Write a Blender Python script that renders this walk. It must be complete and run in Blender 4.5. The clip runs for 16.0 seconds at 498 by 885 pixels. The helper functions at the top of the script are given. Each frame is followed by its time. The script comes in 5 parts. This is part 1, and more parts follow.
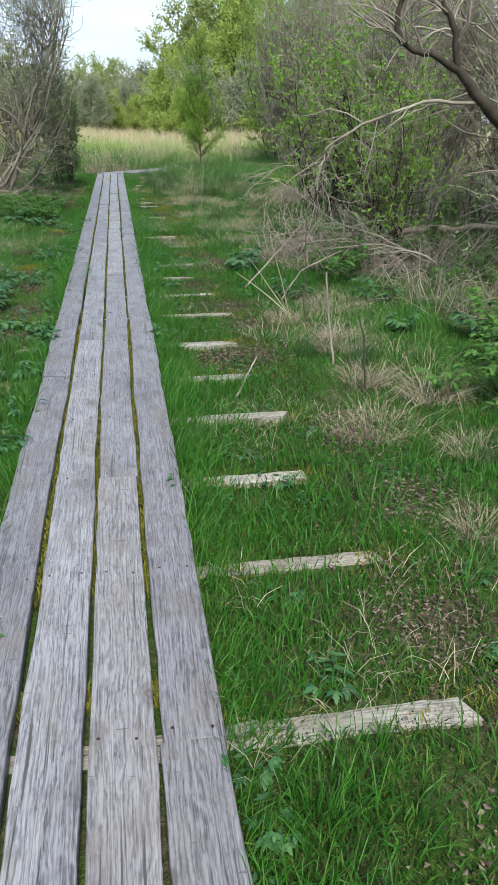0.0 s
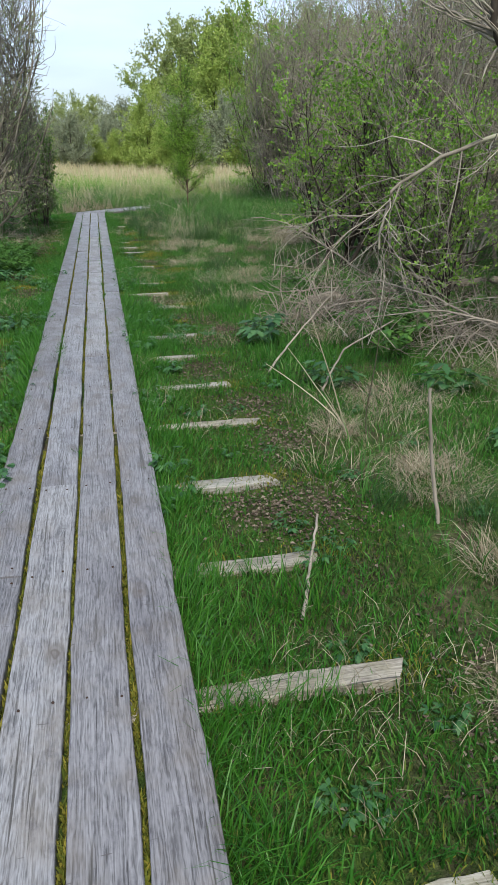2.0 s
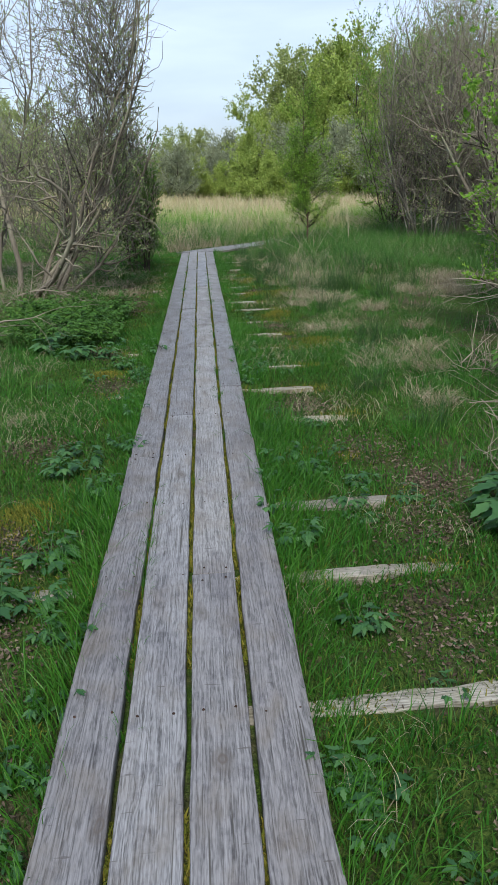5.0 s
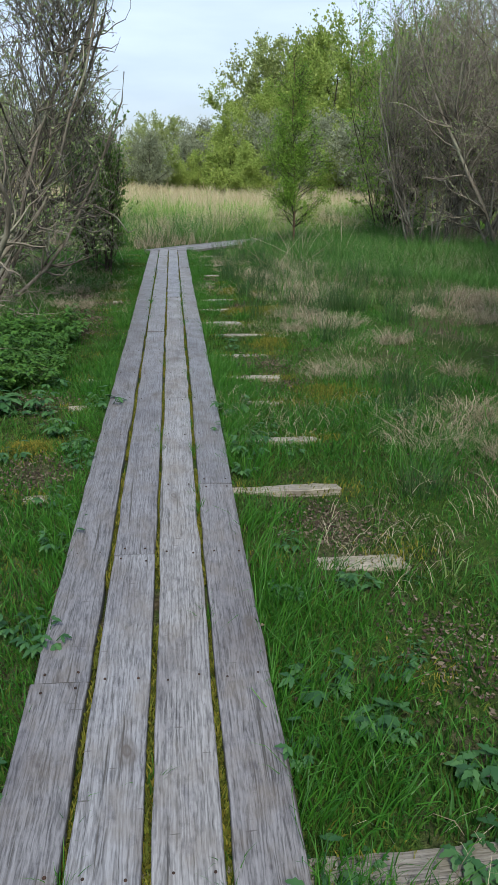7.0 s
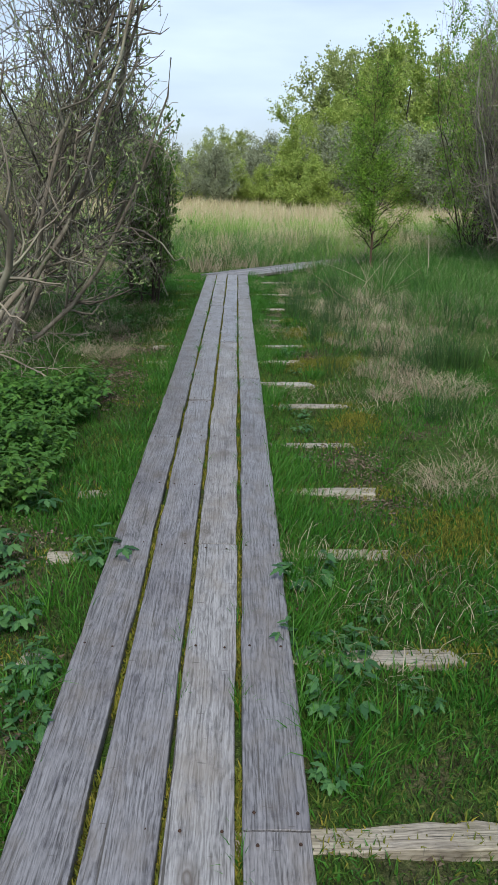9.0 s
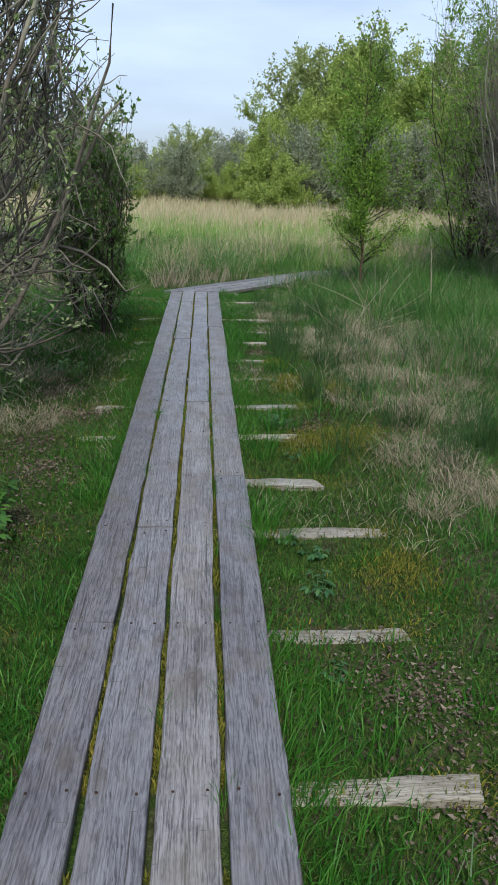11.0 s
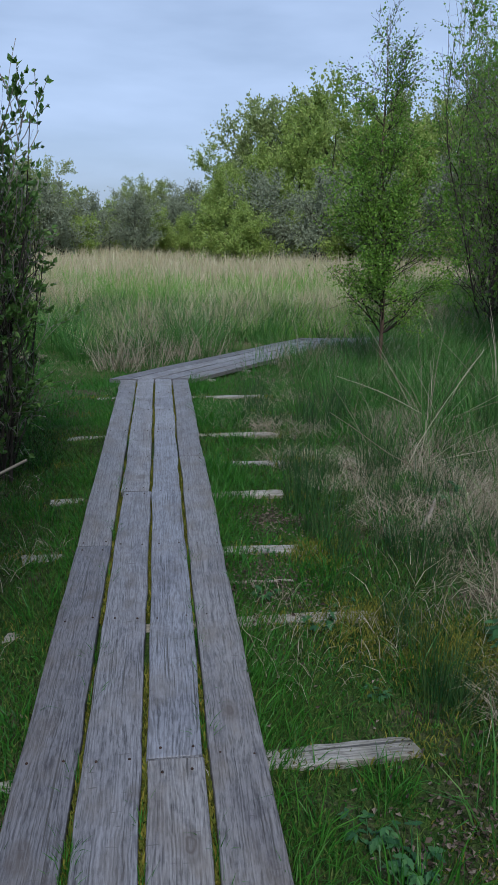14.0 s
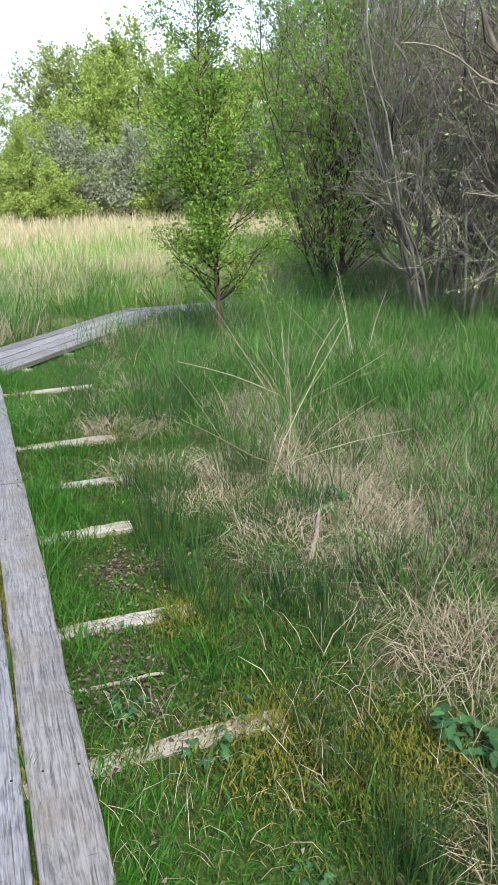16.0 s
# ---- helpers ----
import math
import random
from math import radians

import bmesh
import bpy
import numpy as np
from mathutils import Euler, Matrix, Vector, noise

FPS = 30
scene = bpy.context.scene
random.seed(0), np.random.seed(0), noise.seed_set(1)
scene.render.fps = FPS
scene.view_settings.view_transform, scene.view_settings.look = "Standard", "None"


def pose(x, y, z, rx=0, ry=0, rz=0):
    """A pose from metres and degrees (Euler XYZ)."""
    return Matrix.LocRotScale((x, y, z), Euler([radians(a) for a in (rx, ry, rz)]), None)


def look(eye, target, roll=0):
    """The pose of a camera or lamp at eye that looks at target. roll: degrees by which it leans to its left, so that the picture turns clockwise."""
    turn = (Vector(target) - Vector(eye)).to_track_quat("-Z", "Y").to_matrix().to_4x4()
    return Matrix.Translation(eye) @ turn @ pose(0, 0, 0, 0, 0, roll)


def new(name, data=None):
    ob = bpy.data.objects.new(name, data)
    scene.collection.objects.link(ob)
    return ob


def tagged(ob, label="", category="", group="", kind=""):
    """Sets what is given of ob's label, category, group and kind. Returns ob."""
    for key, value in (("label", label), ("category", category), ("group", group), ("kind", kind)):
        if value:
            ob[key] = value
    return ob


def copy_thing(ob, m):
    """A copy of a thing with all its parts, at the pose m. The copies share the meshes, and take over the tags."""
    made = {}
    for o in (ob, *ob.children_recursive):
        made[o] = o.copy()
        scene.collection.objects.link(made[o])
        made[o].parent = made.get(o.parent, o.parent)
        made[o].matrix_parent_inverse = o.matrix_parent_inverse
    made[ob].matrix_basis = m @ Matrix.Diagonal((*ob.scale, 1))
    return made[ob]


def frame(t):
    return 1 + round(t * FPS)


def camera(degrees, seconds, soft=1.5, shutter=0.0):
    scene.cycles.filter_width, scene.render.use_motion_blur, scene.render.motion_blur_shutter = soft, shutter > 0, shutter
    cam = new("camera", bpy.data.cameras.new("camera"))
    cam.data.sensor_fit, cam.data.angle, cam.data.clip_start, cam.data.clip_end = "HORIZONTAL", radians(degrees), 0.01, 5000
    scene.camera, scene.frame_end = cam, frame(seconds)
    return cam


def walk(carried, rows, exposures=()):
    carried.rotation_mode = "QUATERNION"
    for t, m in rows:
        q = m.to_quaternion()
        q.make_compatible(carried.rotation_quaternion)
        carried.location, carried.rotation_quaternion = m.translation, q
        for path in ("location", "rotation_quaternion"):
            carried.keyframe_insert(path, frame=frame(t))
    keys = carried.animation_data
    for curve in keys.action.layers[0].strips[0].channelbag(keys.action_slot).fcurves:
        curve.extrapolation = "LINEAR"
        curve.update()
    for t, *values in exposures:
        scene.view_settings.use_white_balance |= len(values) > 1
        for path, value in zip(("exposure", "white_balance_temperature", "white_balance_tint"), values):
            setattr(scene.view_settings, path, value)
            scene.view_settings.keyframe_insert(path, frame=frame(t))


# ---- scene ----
cam = camera(37.5, 16.0, soft=1.0)
PATH = [
    (0, (-0.063, 0.116, 1.456), (0.291, 1.911, 0.649), 0.9),
    (0.5, (-0.057, 0.597, 1.457), (0.332, 2.391, 0.665), 0.9),
    (1, (0.012, 1.068, 1.453), (0.423, 2.868, 0.682), 0.6),
    (1.5, (0.005, 1.57, 1.446), (0.425, 3.376, 0.696), 0.2),
    (2, (-0.001, 2.065, 1.448), (0.398, 3.882, 0.714), 0.1),
    (2.5, (0.034, 2.617, 1.466), (0.369, 4.452, 0.743), 0.2),
    (3, (0.001, 3.146, 1.451), (0.266, 5.003, 0.759), -0.6),
    (3.5, (-0.009, 3.626, 1.461), (0.197, 5.497, 0.786), -0.6),
    (4, (-0.013, 4.184, 1.471), (0.133, 6.064, 0.803), -1.0),
    (4.2, (-0.021, 4.376, 1.462), (0.109, 6.258, 0.799), -1.5),
    (6.3, (-0.016, 6.4, 1.447), (0.214, 8.263, 0.757), 0.8),
    (6.5, (-0.011, 6.644, 1.46), (0.228, 8.504, 0.766), 1.3),
    (7, (0.005, 7.16, 1.438), (0.243, 9.024, 0.754), 1.2),
    (7.5, (0.049, 7.644, 1.438), (0.255, 9.512, 0.755), 1.2),
    (8, (0.098, 8.187, 1.447), (0.231, 10.057, 0.749), 1.9),
    (8.5, (0.09, 8.666, 1.448), (0.187, 10.548, 0.777), 2.0),
    (8.7, (0.121, 8.866, 1.446), (0.198, 10.754, 0.792), 1.3),
    (10.8, (0.127, 10.918, 1.532), (0.282, 12.798, 0.866), 2.1),
    (11, (0.12, 11.148, 1.51), (0.291, 13.029, 0.854), 2.1),
    (11.5, (0.096, 11.634, 1.528), (0.29, 13.519, 0.89), 2.3),
    (12, (0.096, 12.24, 1.517), (0.313, 14.132, 0.905), 3.1),
    (12.5, (0.079, 12.822, 1.484), (0.33, 14.718, 0.9), 2.8),
    (13, (0.126, 13.38, 1.475), (0.387, 15.28, 0.909), 2.0),
    (13.5, (0.15, 14.017, 1.466), (0.408, 15.923, 0.917), 1.2),
    (14, (0.134, 14.58, 1.464), (0.413, 16.487, 0.93), 1.3),
    (14.5, (0.168, 15.2, 1.461), (0.522, 17.093, 0.919), 0.8),
    (15, (0.23, 15.613, 1.466), (0.767, 17.454, 0.899), 0.0),
    (15.5, (0.289, 15.659, 1.469), (0.991, 17.433, 0.869), -0.3),
    (16, (0.305, 15.551, 1.466), (1.004, 17.314, 0.83), -0.7),
]
walk(cam, [(t, look(eye, target, roll)) for t, eye, target, roll in PATH], [(0, 0.48, 6600, 7), (3.5, 0.08, 6600, 6), (8.5, 0.06, 6600, 6), (11, -0.06, 6350, 8), (12.5, -0.4, 5950, 9), (14.5, -0.6, 5750, 9), (15.0, -0.74, 5750, 9), (15.5, 0.25, 6300, 9), (16, 0.88, 6550, 9)])
SKY, SUN = 0.10, 3.7

# ---- world, sun and exposure ----
SUN_EL, SUN_AZ = 50.0, 182.0  # degrees above the horizon; compass bearing from +y towards +x
world = bpy.data.worlds.new("hazy_sky")
scene.world = world
world.use_nodes = True
wt = world.node_tree
wt.nodes.clear()
sky = wt.nodes.new("ShaderNodeTexSky")
sky.sky_type = "NISHITA"
sky.sun_disc = False
sky.sun_elevation = radians(SUN_EL)
sky.sun_rotation = radians(SUN_AZ)
sky.air_density, sky.dust_density, sky.ozone_density = 1.0, 2.0, 1.5
cloud = wt.nodes.new("ShaderNodeTexNoise")
cloud.inputs["Scale"].default_value = 2.2
cloud.inputs["Detail"].default_value = 5
stretch = wt.nodes.new("ShaderNodeMapping")
stretch.inputs["Scale"].default_value = (1, 1, 4.5)
wcoord = wt.nodes.new("ShaderNodeTexCoord")
ramp = wt.nodes.new("ShaderNodeValToRGB")
ramp.color_ramp.elements[0].position, ramp.color_ramp.elements[1].position = 0.42, 0.75
ramp.color_ramp.elements[0].color, ramp.color_ramp.elements[1].color = (0.45, 0.45, 0.45, 1), (0.85, 0.85, 0.85, 1)
veil = wt.nodes.new("ShaderNodeMixRGB")
veil.inputs["Color2"].default_value = (9.5, 11.2, 14.4, 1)
back = wt.nodes.new("ShaderNodeBackground")
back.inputs["Strength"].default_value = SKY
wout = wt.nodes.new("ShaderNodeOutputWorld")
wt.links.new(wcoord.outputs["Generated"], stretch.inputs["Vector"])
wt.links.new(stretch.outputs["Vector"], cloud.inputs["Vector"])
wt.links.new(cloud.outputs["Fac"], ramp.inputs["Fac"])
wt.links.new(ramp.outputs["Color"], veil.inputs["Fac"])
wt.links.new(sky.outputs["Color"], veil.inputs["Color1"])
wt.links.new(veil.outputs["Color"], back.inputs["Color"])
wt.links.new(back.outputs["Background"], wout.inputs["Surface"])

lamp = bpy.data.lights.new("sun", "SUN")
lamp.energy, lamp.angle, lamp.color = SUN, radians(12), (1.0, 0.95, 0.86)
sun = new("sun", lamp)
az, el = radians(SUN_AZ), radians(SUN_EL)
sun.matrix_world = look((40 * math.sin(az) * math.cos(el), 40 * math.cos(az) * math.cos(el), 40 * math.sin(el)), (0, 0, 0))

rng = np.random.default_rng(7)


# ---- materials ----
def start(name):
    m = bpy.data.materials.new(name)
    m.use_nodes = True
    nt = m.node_tree
    return m, nt, nt.nodes["Principled BSDF"], nt.nodes["Material Output"]


def node(nt, kind, **values):
    n = nt.nodes.new(kind)
    for key, value in values.items():
        n.inputs[key.replace("_", " ")].default_value = value
    return n


def tones(nt, source, stops):
    r = nt.nodes.new("ShaderNodeValToRGB")
    els = r.color_ramp.elements
    while len(els) < len(stops):
        els.new(0.5)
    for e, (p, c) in zip(els, stops):
        e.position, e.color = p, (*c, 1)
    nt.links.new(source, r.inputs["Fac"])
    return r.outputs["Color"]


def blend(nt, a, b, fac, mode="MIX"):
    n = nt.nodes.new("ShaderNodeMixRGB")
    n.blend_type = mode
    for sock, v in (("Fac", fac), ("Color1", a), ("Color2", b)):
        if isinstance(v, (int, float)):
            n.inputs[sock].default_value = v
        elif isinstance(v, tuple):
            n.inputs[sock].default_value = (*v, 1)
        else:
            nt.links.new(v, n.inputs[sock])
    return n.outputs["Color"]


def calc(nt, op, a, b=0.0):
    n = nt.nodes.new("ShaderNodeMath")
    n.operation = op
    for i, v in enumerate((a, b)):
        if isinstance(v, (int, float)):
            n.inputs[i].default_value = v
        else:
            nt.links.new(v, n.inputs[i])
    return n.outputs[0]


def relief(nt, bsdf, height, strength, distance):
    b = nt.nodes.new("ShaderNodeBump")
    b.inputs["Strength"].default_value, b.inputs["Distance"].default_value = strength, distance
    nt.links.new(height, b.inputs["Height"])
    nt.links.new(b.outputs["Normal"], bsdf.inputs["Normal"])


def scaled(nt, coords, scale, shift=None):
    mp = nt.nodes.new("ShaderNodeMapping")
    mp.inputs["Scale"].default_value = scale
    nt.links.new(coords, mp.inputs["Vector"])
    if shift is not None:
        nt.links.new(shift, mp.inputs["Location"])
    return mp.outputs["Vector"]


def noise_of(nt, coords, scale, detail=4.0, rough=0.55):
    n = node(nt, "ShaderNodeTexNoise", Scale=scale, Detail=detail, Roughness=rough)
    if coords is not None:
        nt.links.new(coords, n.inputs["Vector"])
    return n.outputs["Fac"]


def blade_material(name, stops, rough=0.55, thin=0.3, patch=0.6):
    """Leaves and grass: a tone for each blade, drifting in patches over the ground, some light shining through."""
    m, nt, bsdf, out = start(name)
    geo = nt.nodes.new("ShaderNodeNewGeometry")
    drift = noise_of(nt, geo.outputs["Position"], patch, 3)
    pick = calc(nt, "ADD", calc(nt, "MULTIPLY", geo.outputs["Random Per Island"], 0.6), calc(nt, "MULTIPLY", drift, 0.45))
    colour = tones(nt, pick, stops)
    nt.links.new(colour, bsdf.inputs["Base Color"])
    bsdf.inputs["Roughness"].default_value = rough
    bsdf.inputs["Specular IOR Level"].default_value = 0.3
    tr = nt.nodes.new("ShaderNodeBsdfTranslucent")
    nt.links.new(colour, tr.inputs["Color"])
    mix = nt.nodes.new("ShaderNodeMixShader")
    mix.inputs["Fac"].default_value = thin
    nt.links.new(bsdf.outputs[0], mix.inputs[1])
    nt.links.new(tr.outputs[0], mix.inputs[2])
    nt.links.new(mix.outputs[0], out.inputs["Surface"])
    return m


def bark_material(name, dark, light, scale=14.0, lichen=None):
    m, nt, bsdf, out = start(name)
    geo = nt.nodes.new("ShaderNodeNewGeometry")
    info = nt.nodes.new("ShaderNodeObjectInfo")
    n1 = noise_of(nt, scaled(nt, geo.outputs["Position"], (1, 1, 0.35)), scale, 5)
    n2 = noise_of(nt, geo.outputs["Position"], 2.3, 3)
    pick = calc(nt, "ADD", calc(nt, "MULTIPLY", n1, 0.6), calc(nt, "MULTIPLY", geo.outputs["Random Per Island"], 0.4))
    colour = tones(nt, pick, [(0.25, dark), (0.75, light)])
    if lichen:
        colour = blend(nt, colour, lichen, tones(nt, n2, [(0.5, (0, 0, 0)), (0.68, (0.8, 0.8, 0.8))]))
    nt.links.new(colour, bsdf.inputs["Base Color"])
    bsdf.inputs["Roughness"].default_value = 0.85
    bsdf.inputs["Specular IOR Level"].default_value = 0.2
    relief(nt, bsdf, n1, 0.7, 0.01)
    return m


def weathered_wood(name, light, mid, dark, stain):
    m, nt, bsdf, out = start(name)
    tc = nt.nodes.new("ShaderNodeTexCoord")
    info = nt.nodes.new("ShaderNodeObjectInfo")
    off = nt.nodes.new("ShaderNodeCombineXYZ")
    nt.links.new(calc(nt, "MULTIPLY", info.outputs["Random"], 31.0), off.inputs["X"])
    nt.links.new(calc(nt, "MULTIPLY", info.outputs["Random"], 57.0), off.inputs["Y"])
    co = scaled(nt, tc.outputs["Object"], (1, 1, 1), off.outputs[0])
    # year rings drawn out along the board, fine fibres and short dark streaks
    wave = node(nt, "ShaderNodeTexWave", Scale=22.0, Distortion=30.0, Detail=5.0, Detail_Scale=0.5, Detail_Roughness=0.7)
    wave.bands_direction = "X"
    nt.links.new(scaled(nt, co, (1, 0.13, 1)), wave.inputs["Vector"])
    fibre = noise_of(nt, scaled(nt, co, (300, 4.5, 300)), 1.0, 4, 0.6)
    streak = noise_of(nt, scaled(nt, co, (120, 2.2, 120)), 1.0, 4, 0.6)
    blotch = noise_of(nt, scaled(nt, co, (1.6, 1, 1)), 4.2, 6, 0.65)
    grain = calc(nt, "ADD", calc(nt, "MULTIPLY", wave.outputs["Fac"], 0.17), calc(nt, "ADD", calc(nt, "MULTIPLY", fibre, 0.52), calc(nt, "MULTIPLY", streak, 0.36)))
    colour = tones(nt, grain, [(0.34, dark), (0.48, mid), (0.68, light)])
    # pale worn patches that lie across the grain
    pale = noise_of(nt, scaled(nt, co, (7, 9, 7)), 1.0, 5, 0.7)
    colour = blend(nt, colour, light, calc(nt, "MULTIPLY", tones(nt, pale, [(0.52, (0, 0, 0)), (0.70, (1, 1, 1))]), 0.45))
    # silver-grey against bare, warmer and damp, darker patches
    colour = blend(nt, colour, stain, calc(nt, "MULTIPLY", tones(nt, blotch, [(0.48, (0, 0, 0)), (0.66, (1, 1, 1))]), 0.5))
    soot = noise_of(nt, scaled(nt, co, (9, 5.0, 9)), 2.0, 6, 0.75)
    colour = blend(nt, colour, (0.50, 0.485, 0.53), tones(nt, soot, [(0.52, (0, 0, 0)), (0.68, (0.75, 0.75, 0.75))]), "MULTIPLY")
    damp = noise_of(nt, scaled(nt, co, (2.5, 0.9, 1)), 1.3, 3)
    colour = blend(nt, colour, (0.62, 0.60, 0.63), tones(nt, damp, [(0.52, (0, 0, 0)), (0.70, (0.75, 0.75, 0.75))]), "MULTIPLY")
    tone = tones(nt, info.outputs["Random"], [(0.0, (0.72, 0.71, 0.74)), (0.25, (0.90, 0.86, 0.82)), (0.5, (0.98, 0.965, 0.95)), (0.75, (0.82, 0.83, 0.88)), (1.0, (0.94, 0.93, 0.95))])
    colour = blend(nt, colour, tone, 1.0, "MULTIPLY")
    # drying cracks
    crack = noise_of(nt, scaled(nt, co, (85, 1.5, 85)), 1.0, 3, 0.45)
    colour = blend(nt, colour, (0.05, 0.045, 0.04), tones(nt, crack, [(0.655, (0, 0, 0)), (0.69, (0.9, 0.9, 0.9))]))
    # short dents and splits across the grain
    dent = noise_of(nt, scaled(nt, co, (11, 75, 11)), 1.0, 2, 0.5)
    colour = blend(nt, colour, (0.07, 0.06, 0.06), tones(nt, dent, [(0.70, (0, 0, 0)), (0.735, (0.75, 0.75, 0.75))]))
    # knots
    vor = node(nt, "ShaderNodeTexVoronoi", Scale=1.0, Randomness=1.0)
    warp = nt.nodes.new("ShaderNodeVectorMath")
    warp.operation = "ADD"
    nt.links.new(scaled(nt, co, (5.2, 2.6, 1)), warp.inputs[0])
    wob = node(nt, "ShaderNodeTexNoise", Scale=9.0, Detail=2.0)
    nt.links.new(co, wob.inputs["Vector"])
    small = nt.nodes.new("ShaderNodeVectorMath")
    small.operation = "SCALE"
    small.inputs["Scale"].default_value = 0.22
    nt.links.new(wob.outputs["Color"], small.inputs[0])
    nt.links.new(small.outputs[0], warp.inputs[1])
    nt.links.new(warp.outputs[0], vor.inputs["Vector"])
    knot = tones(nt, vor.outputs["Distance"], [(0.03, (0.5, 0.5, 0.5)), (0.06, (0.95, 0.95, 0.95)), (0.085, (0.35, 0.35, 0.35)), (0.12, (0.5, 0.5, 0.5)), (0.18, (0, 0, 0))])
    colour = blend(nt, colour, (0.085, 0.07, 0.062), knot)
    nt.links.new(colour, bsdf.inputs["Base Color"])
    nt.links.new(tones(nt, blotch, [(0.3, (0.34, 0.34, 0.34)), (0.7, (0.56, 0.56, 0.56))]), bsdf.inputs["Roughness"])
    bsdf.inputs["Specular IOR Level"].default_value = 0.5
    relief(nt, bsdf, calc(nt, "SUBTRACT", calc(nt, "ADD", fibre, calc(nt, "MULTIPLY", streak, 0.6)), calc(nt, "MULTIPLY", crack, 0.5)), 0.6, 0.003)
    return m


def ground_material():
    m, nt, bsdf, out = start("bog_soil_and_moss")
    geo = nt.nodes.new("ShaderNodeNewGeometry")
    p = geo.outputs["Position"]
    n1, n2, n3 = noise_of(nt, p, 0.9, 5), noise_of(nt, p, 4.3, 5, 0.65), noise_of(nt, p, 38.0, 4, 0.7)
    soil = tones(nt, n3, [(0.3, (0.035, 0.026, 0.018)), (0.52, (0.085, 0.065, 0.045)), (0.75, (0.19, 0.155, 0.115))])
    fine = noise_of(nt, p, 150.0, 3, 0.7)
    n3 = calc(nt, "ADD", calc(nt, "MULTIPLY", n3, 0.55), calc(nt, "MULTIPLY", fine, 0.45))
    moss = tones(nt, n3, [(0.3, (0.012, 0.026, 0.006)), (0.5, (0.035, 0.075, 0.012)), (0.62, (0.085, 0.13, 0.026))])
    patch = calc(nt, "ADD", calc(nt, "MULTIPLY", n1, 0.45), calc(nt, "MULTIPLY", n2, 0.55))
    colour = blend(nt, soil, moss, tones(nt, patch, [(0.38, (0, 0, 0)), (0.52, (1, 1, 1))]))
    # the dry meadow and the far country
    xyz = nt.nodes.new("ShaderNodeSeparateXYZ")
    nt.links.new(p, xyz.inputs[0])
    far = nt.nodes.new("ShaderNodeMapRange")
    far.inputs["From Min"].default_value, far.inputs["From Max"].default_value = 25.0, 34.0
    nt.links.new(calc(nt, "ADD", xyz.outputs["Y"], calc(nt, "MULTIPLY", n1, 5.0)), far.inputs["Value"])
    meadow = tones(nt, n1, [(0.35, (0.09, 0.12, 0.03)), (0.6, (0.26, 0.22, 0.11))])
    colour = blend(nt, colour, meadow, far.outputs[0])
    nt.links.new(colour, bsdf.inputs["Base Color"])
    bsdf.inputs["Roughness"].default_value = 0.95
    bsdf.inputs["Specular IOR Level"].default_value = 0.15
    relief(nt, bsdf, calc(nt, "ADD", n3, n2), 0.9, 0.03)
    return m


def plain(name, stops, scale, rough, metal=0.0, bump=0.003):
    m, nt, bsdf, out = start(name)
    geo = nt.nodes.new("ShaderNodeNewGeometry")
    n = noise_of(nt, geo.outputs["Position"], scale, 5, 0.65)
    nt.links.new(tones(nt, n, stops), bsdf.inputs["Base Color"])
    bsdf.inputs["Roughness"].default_value, bsdf.inputs["Metallic"].default_value = rough, metal
    relief(nt, bsdf, n, 0.6, bump)
    return m


GROUND = ground_material()
PLANK = weathered_wood("silvered_plank", (0.249, 0.244, 0.256), (0.143, 0.139, 0.145), (0.0423, 0.0395, 0.0395), (0.155, 0.13, 0.105))
WORN_PLANK = weathered_wood("worn_plank", (0.308, 0.311, 0.333), (0.177, 0.177, 0.189), (0.0506, 0.0478, 0.0497), (0.179, 0.158, 0.138))
SLEEPER = weathered_wood("bleached_sleeper", (0.44, 0.42, 0.365), (0.29, 0.265, 0.22), (0.085, 0.075, 0.058), (0.17, 0.165, 0.08))
NAIL = plain("rusty_iron", [(0.3, (0.025, 0.018, 0.016)), (0.7, (0.09, 0.05, 0.035))], 60, 0.7, 0.6)
TURF = blade_material("turf_blades", [(0.1, (0.013, 0.0666, 0.00888)), (0.45, (0.0299, 0.133, 0.0133)), (0.7, (0.0554, 0.189, 0.0222)), (0.95, (0.136, 0.215, 0.0518))])
LUSH = blade_material("lush_blades", [(0.1, (0.019, 0.0814, 0.00929)), (0.5, (0.0409, 0.155, 0.0139)), (0.9, (0.0818, 0.233, 0.031))], 0.45, 0.35)
CLUMP = blade_material("clump_blades", [(0.1, (0.012, 0.06, 0.01)), (0.45, (0.028, 0.125, 0.013)), (0.75, (0.06, 0.20, 0.02)), (0.97, (0.13, 0.27, 0.045))], 0.45, 0.3, 1.4)
SEDGE = blade_material("sedge_blades", [(0.1, (0.0277, 0.0942, 0.018)), (0.5, (0.0553, 0.165, 0.0269)), (0.78, (0.0986, 0.233, 0.0493)), (0.97, (0.284, 0.305, 0.143))], 0.5, 0.3)
STRAW = blade_material("dead_grass", [(0.1, (0.114, 0.0928, 0.0618)), (0.5, (0.284, 0.243, 0.167)), (0.85, (0.512, 0.46, 0.344))], 0.7, 0.2)
REED = blade_material("meadow_straw", [(0.1, (0.323, 0.264, 0.145)), (0.5, (0.493, 0.425, 0.264)), (0.9, (0.646, 0.586, 0.408))], 0.7, 0.25, 0.25)
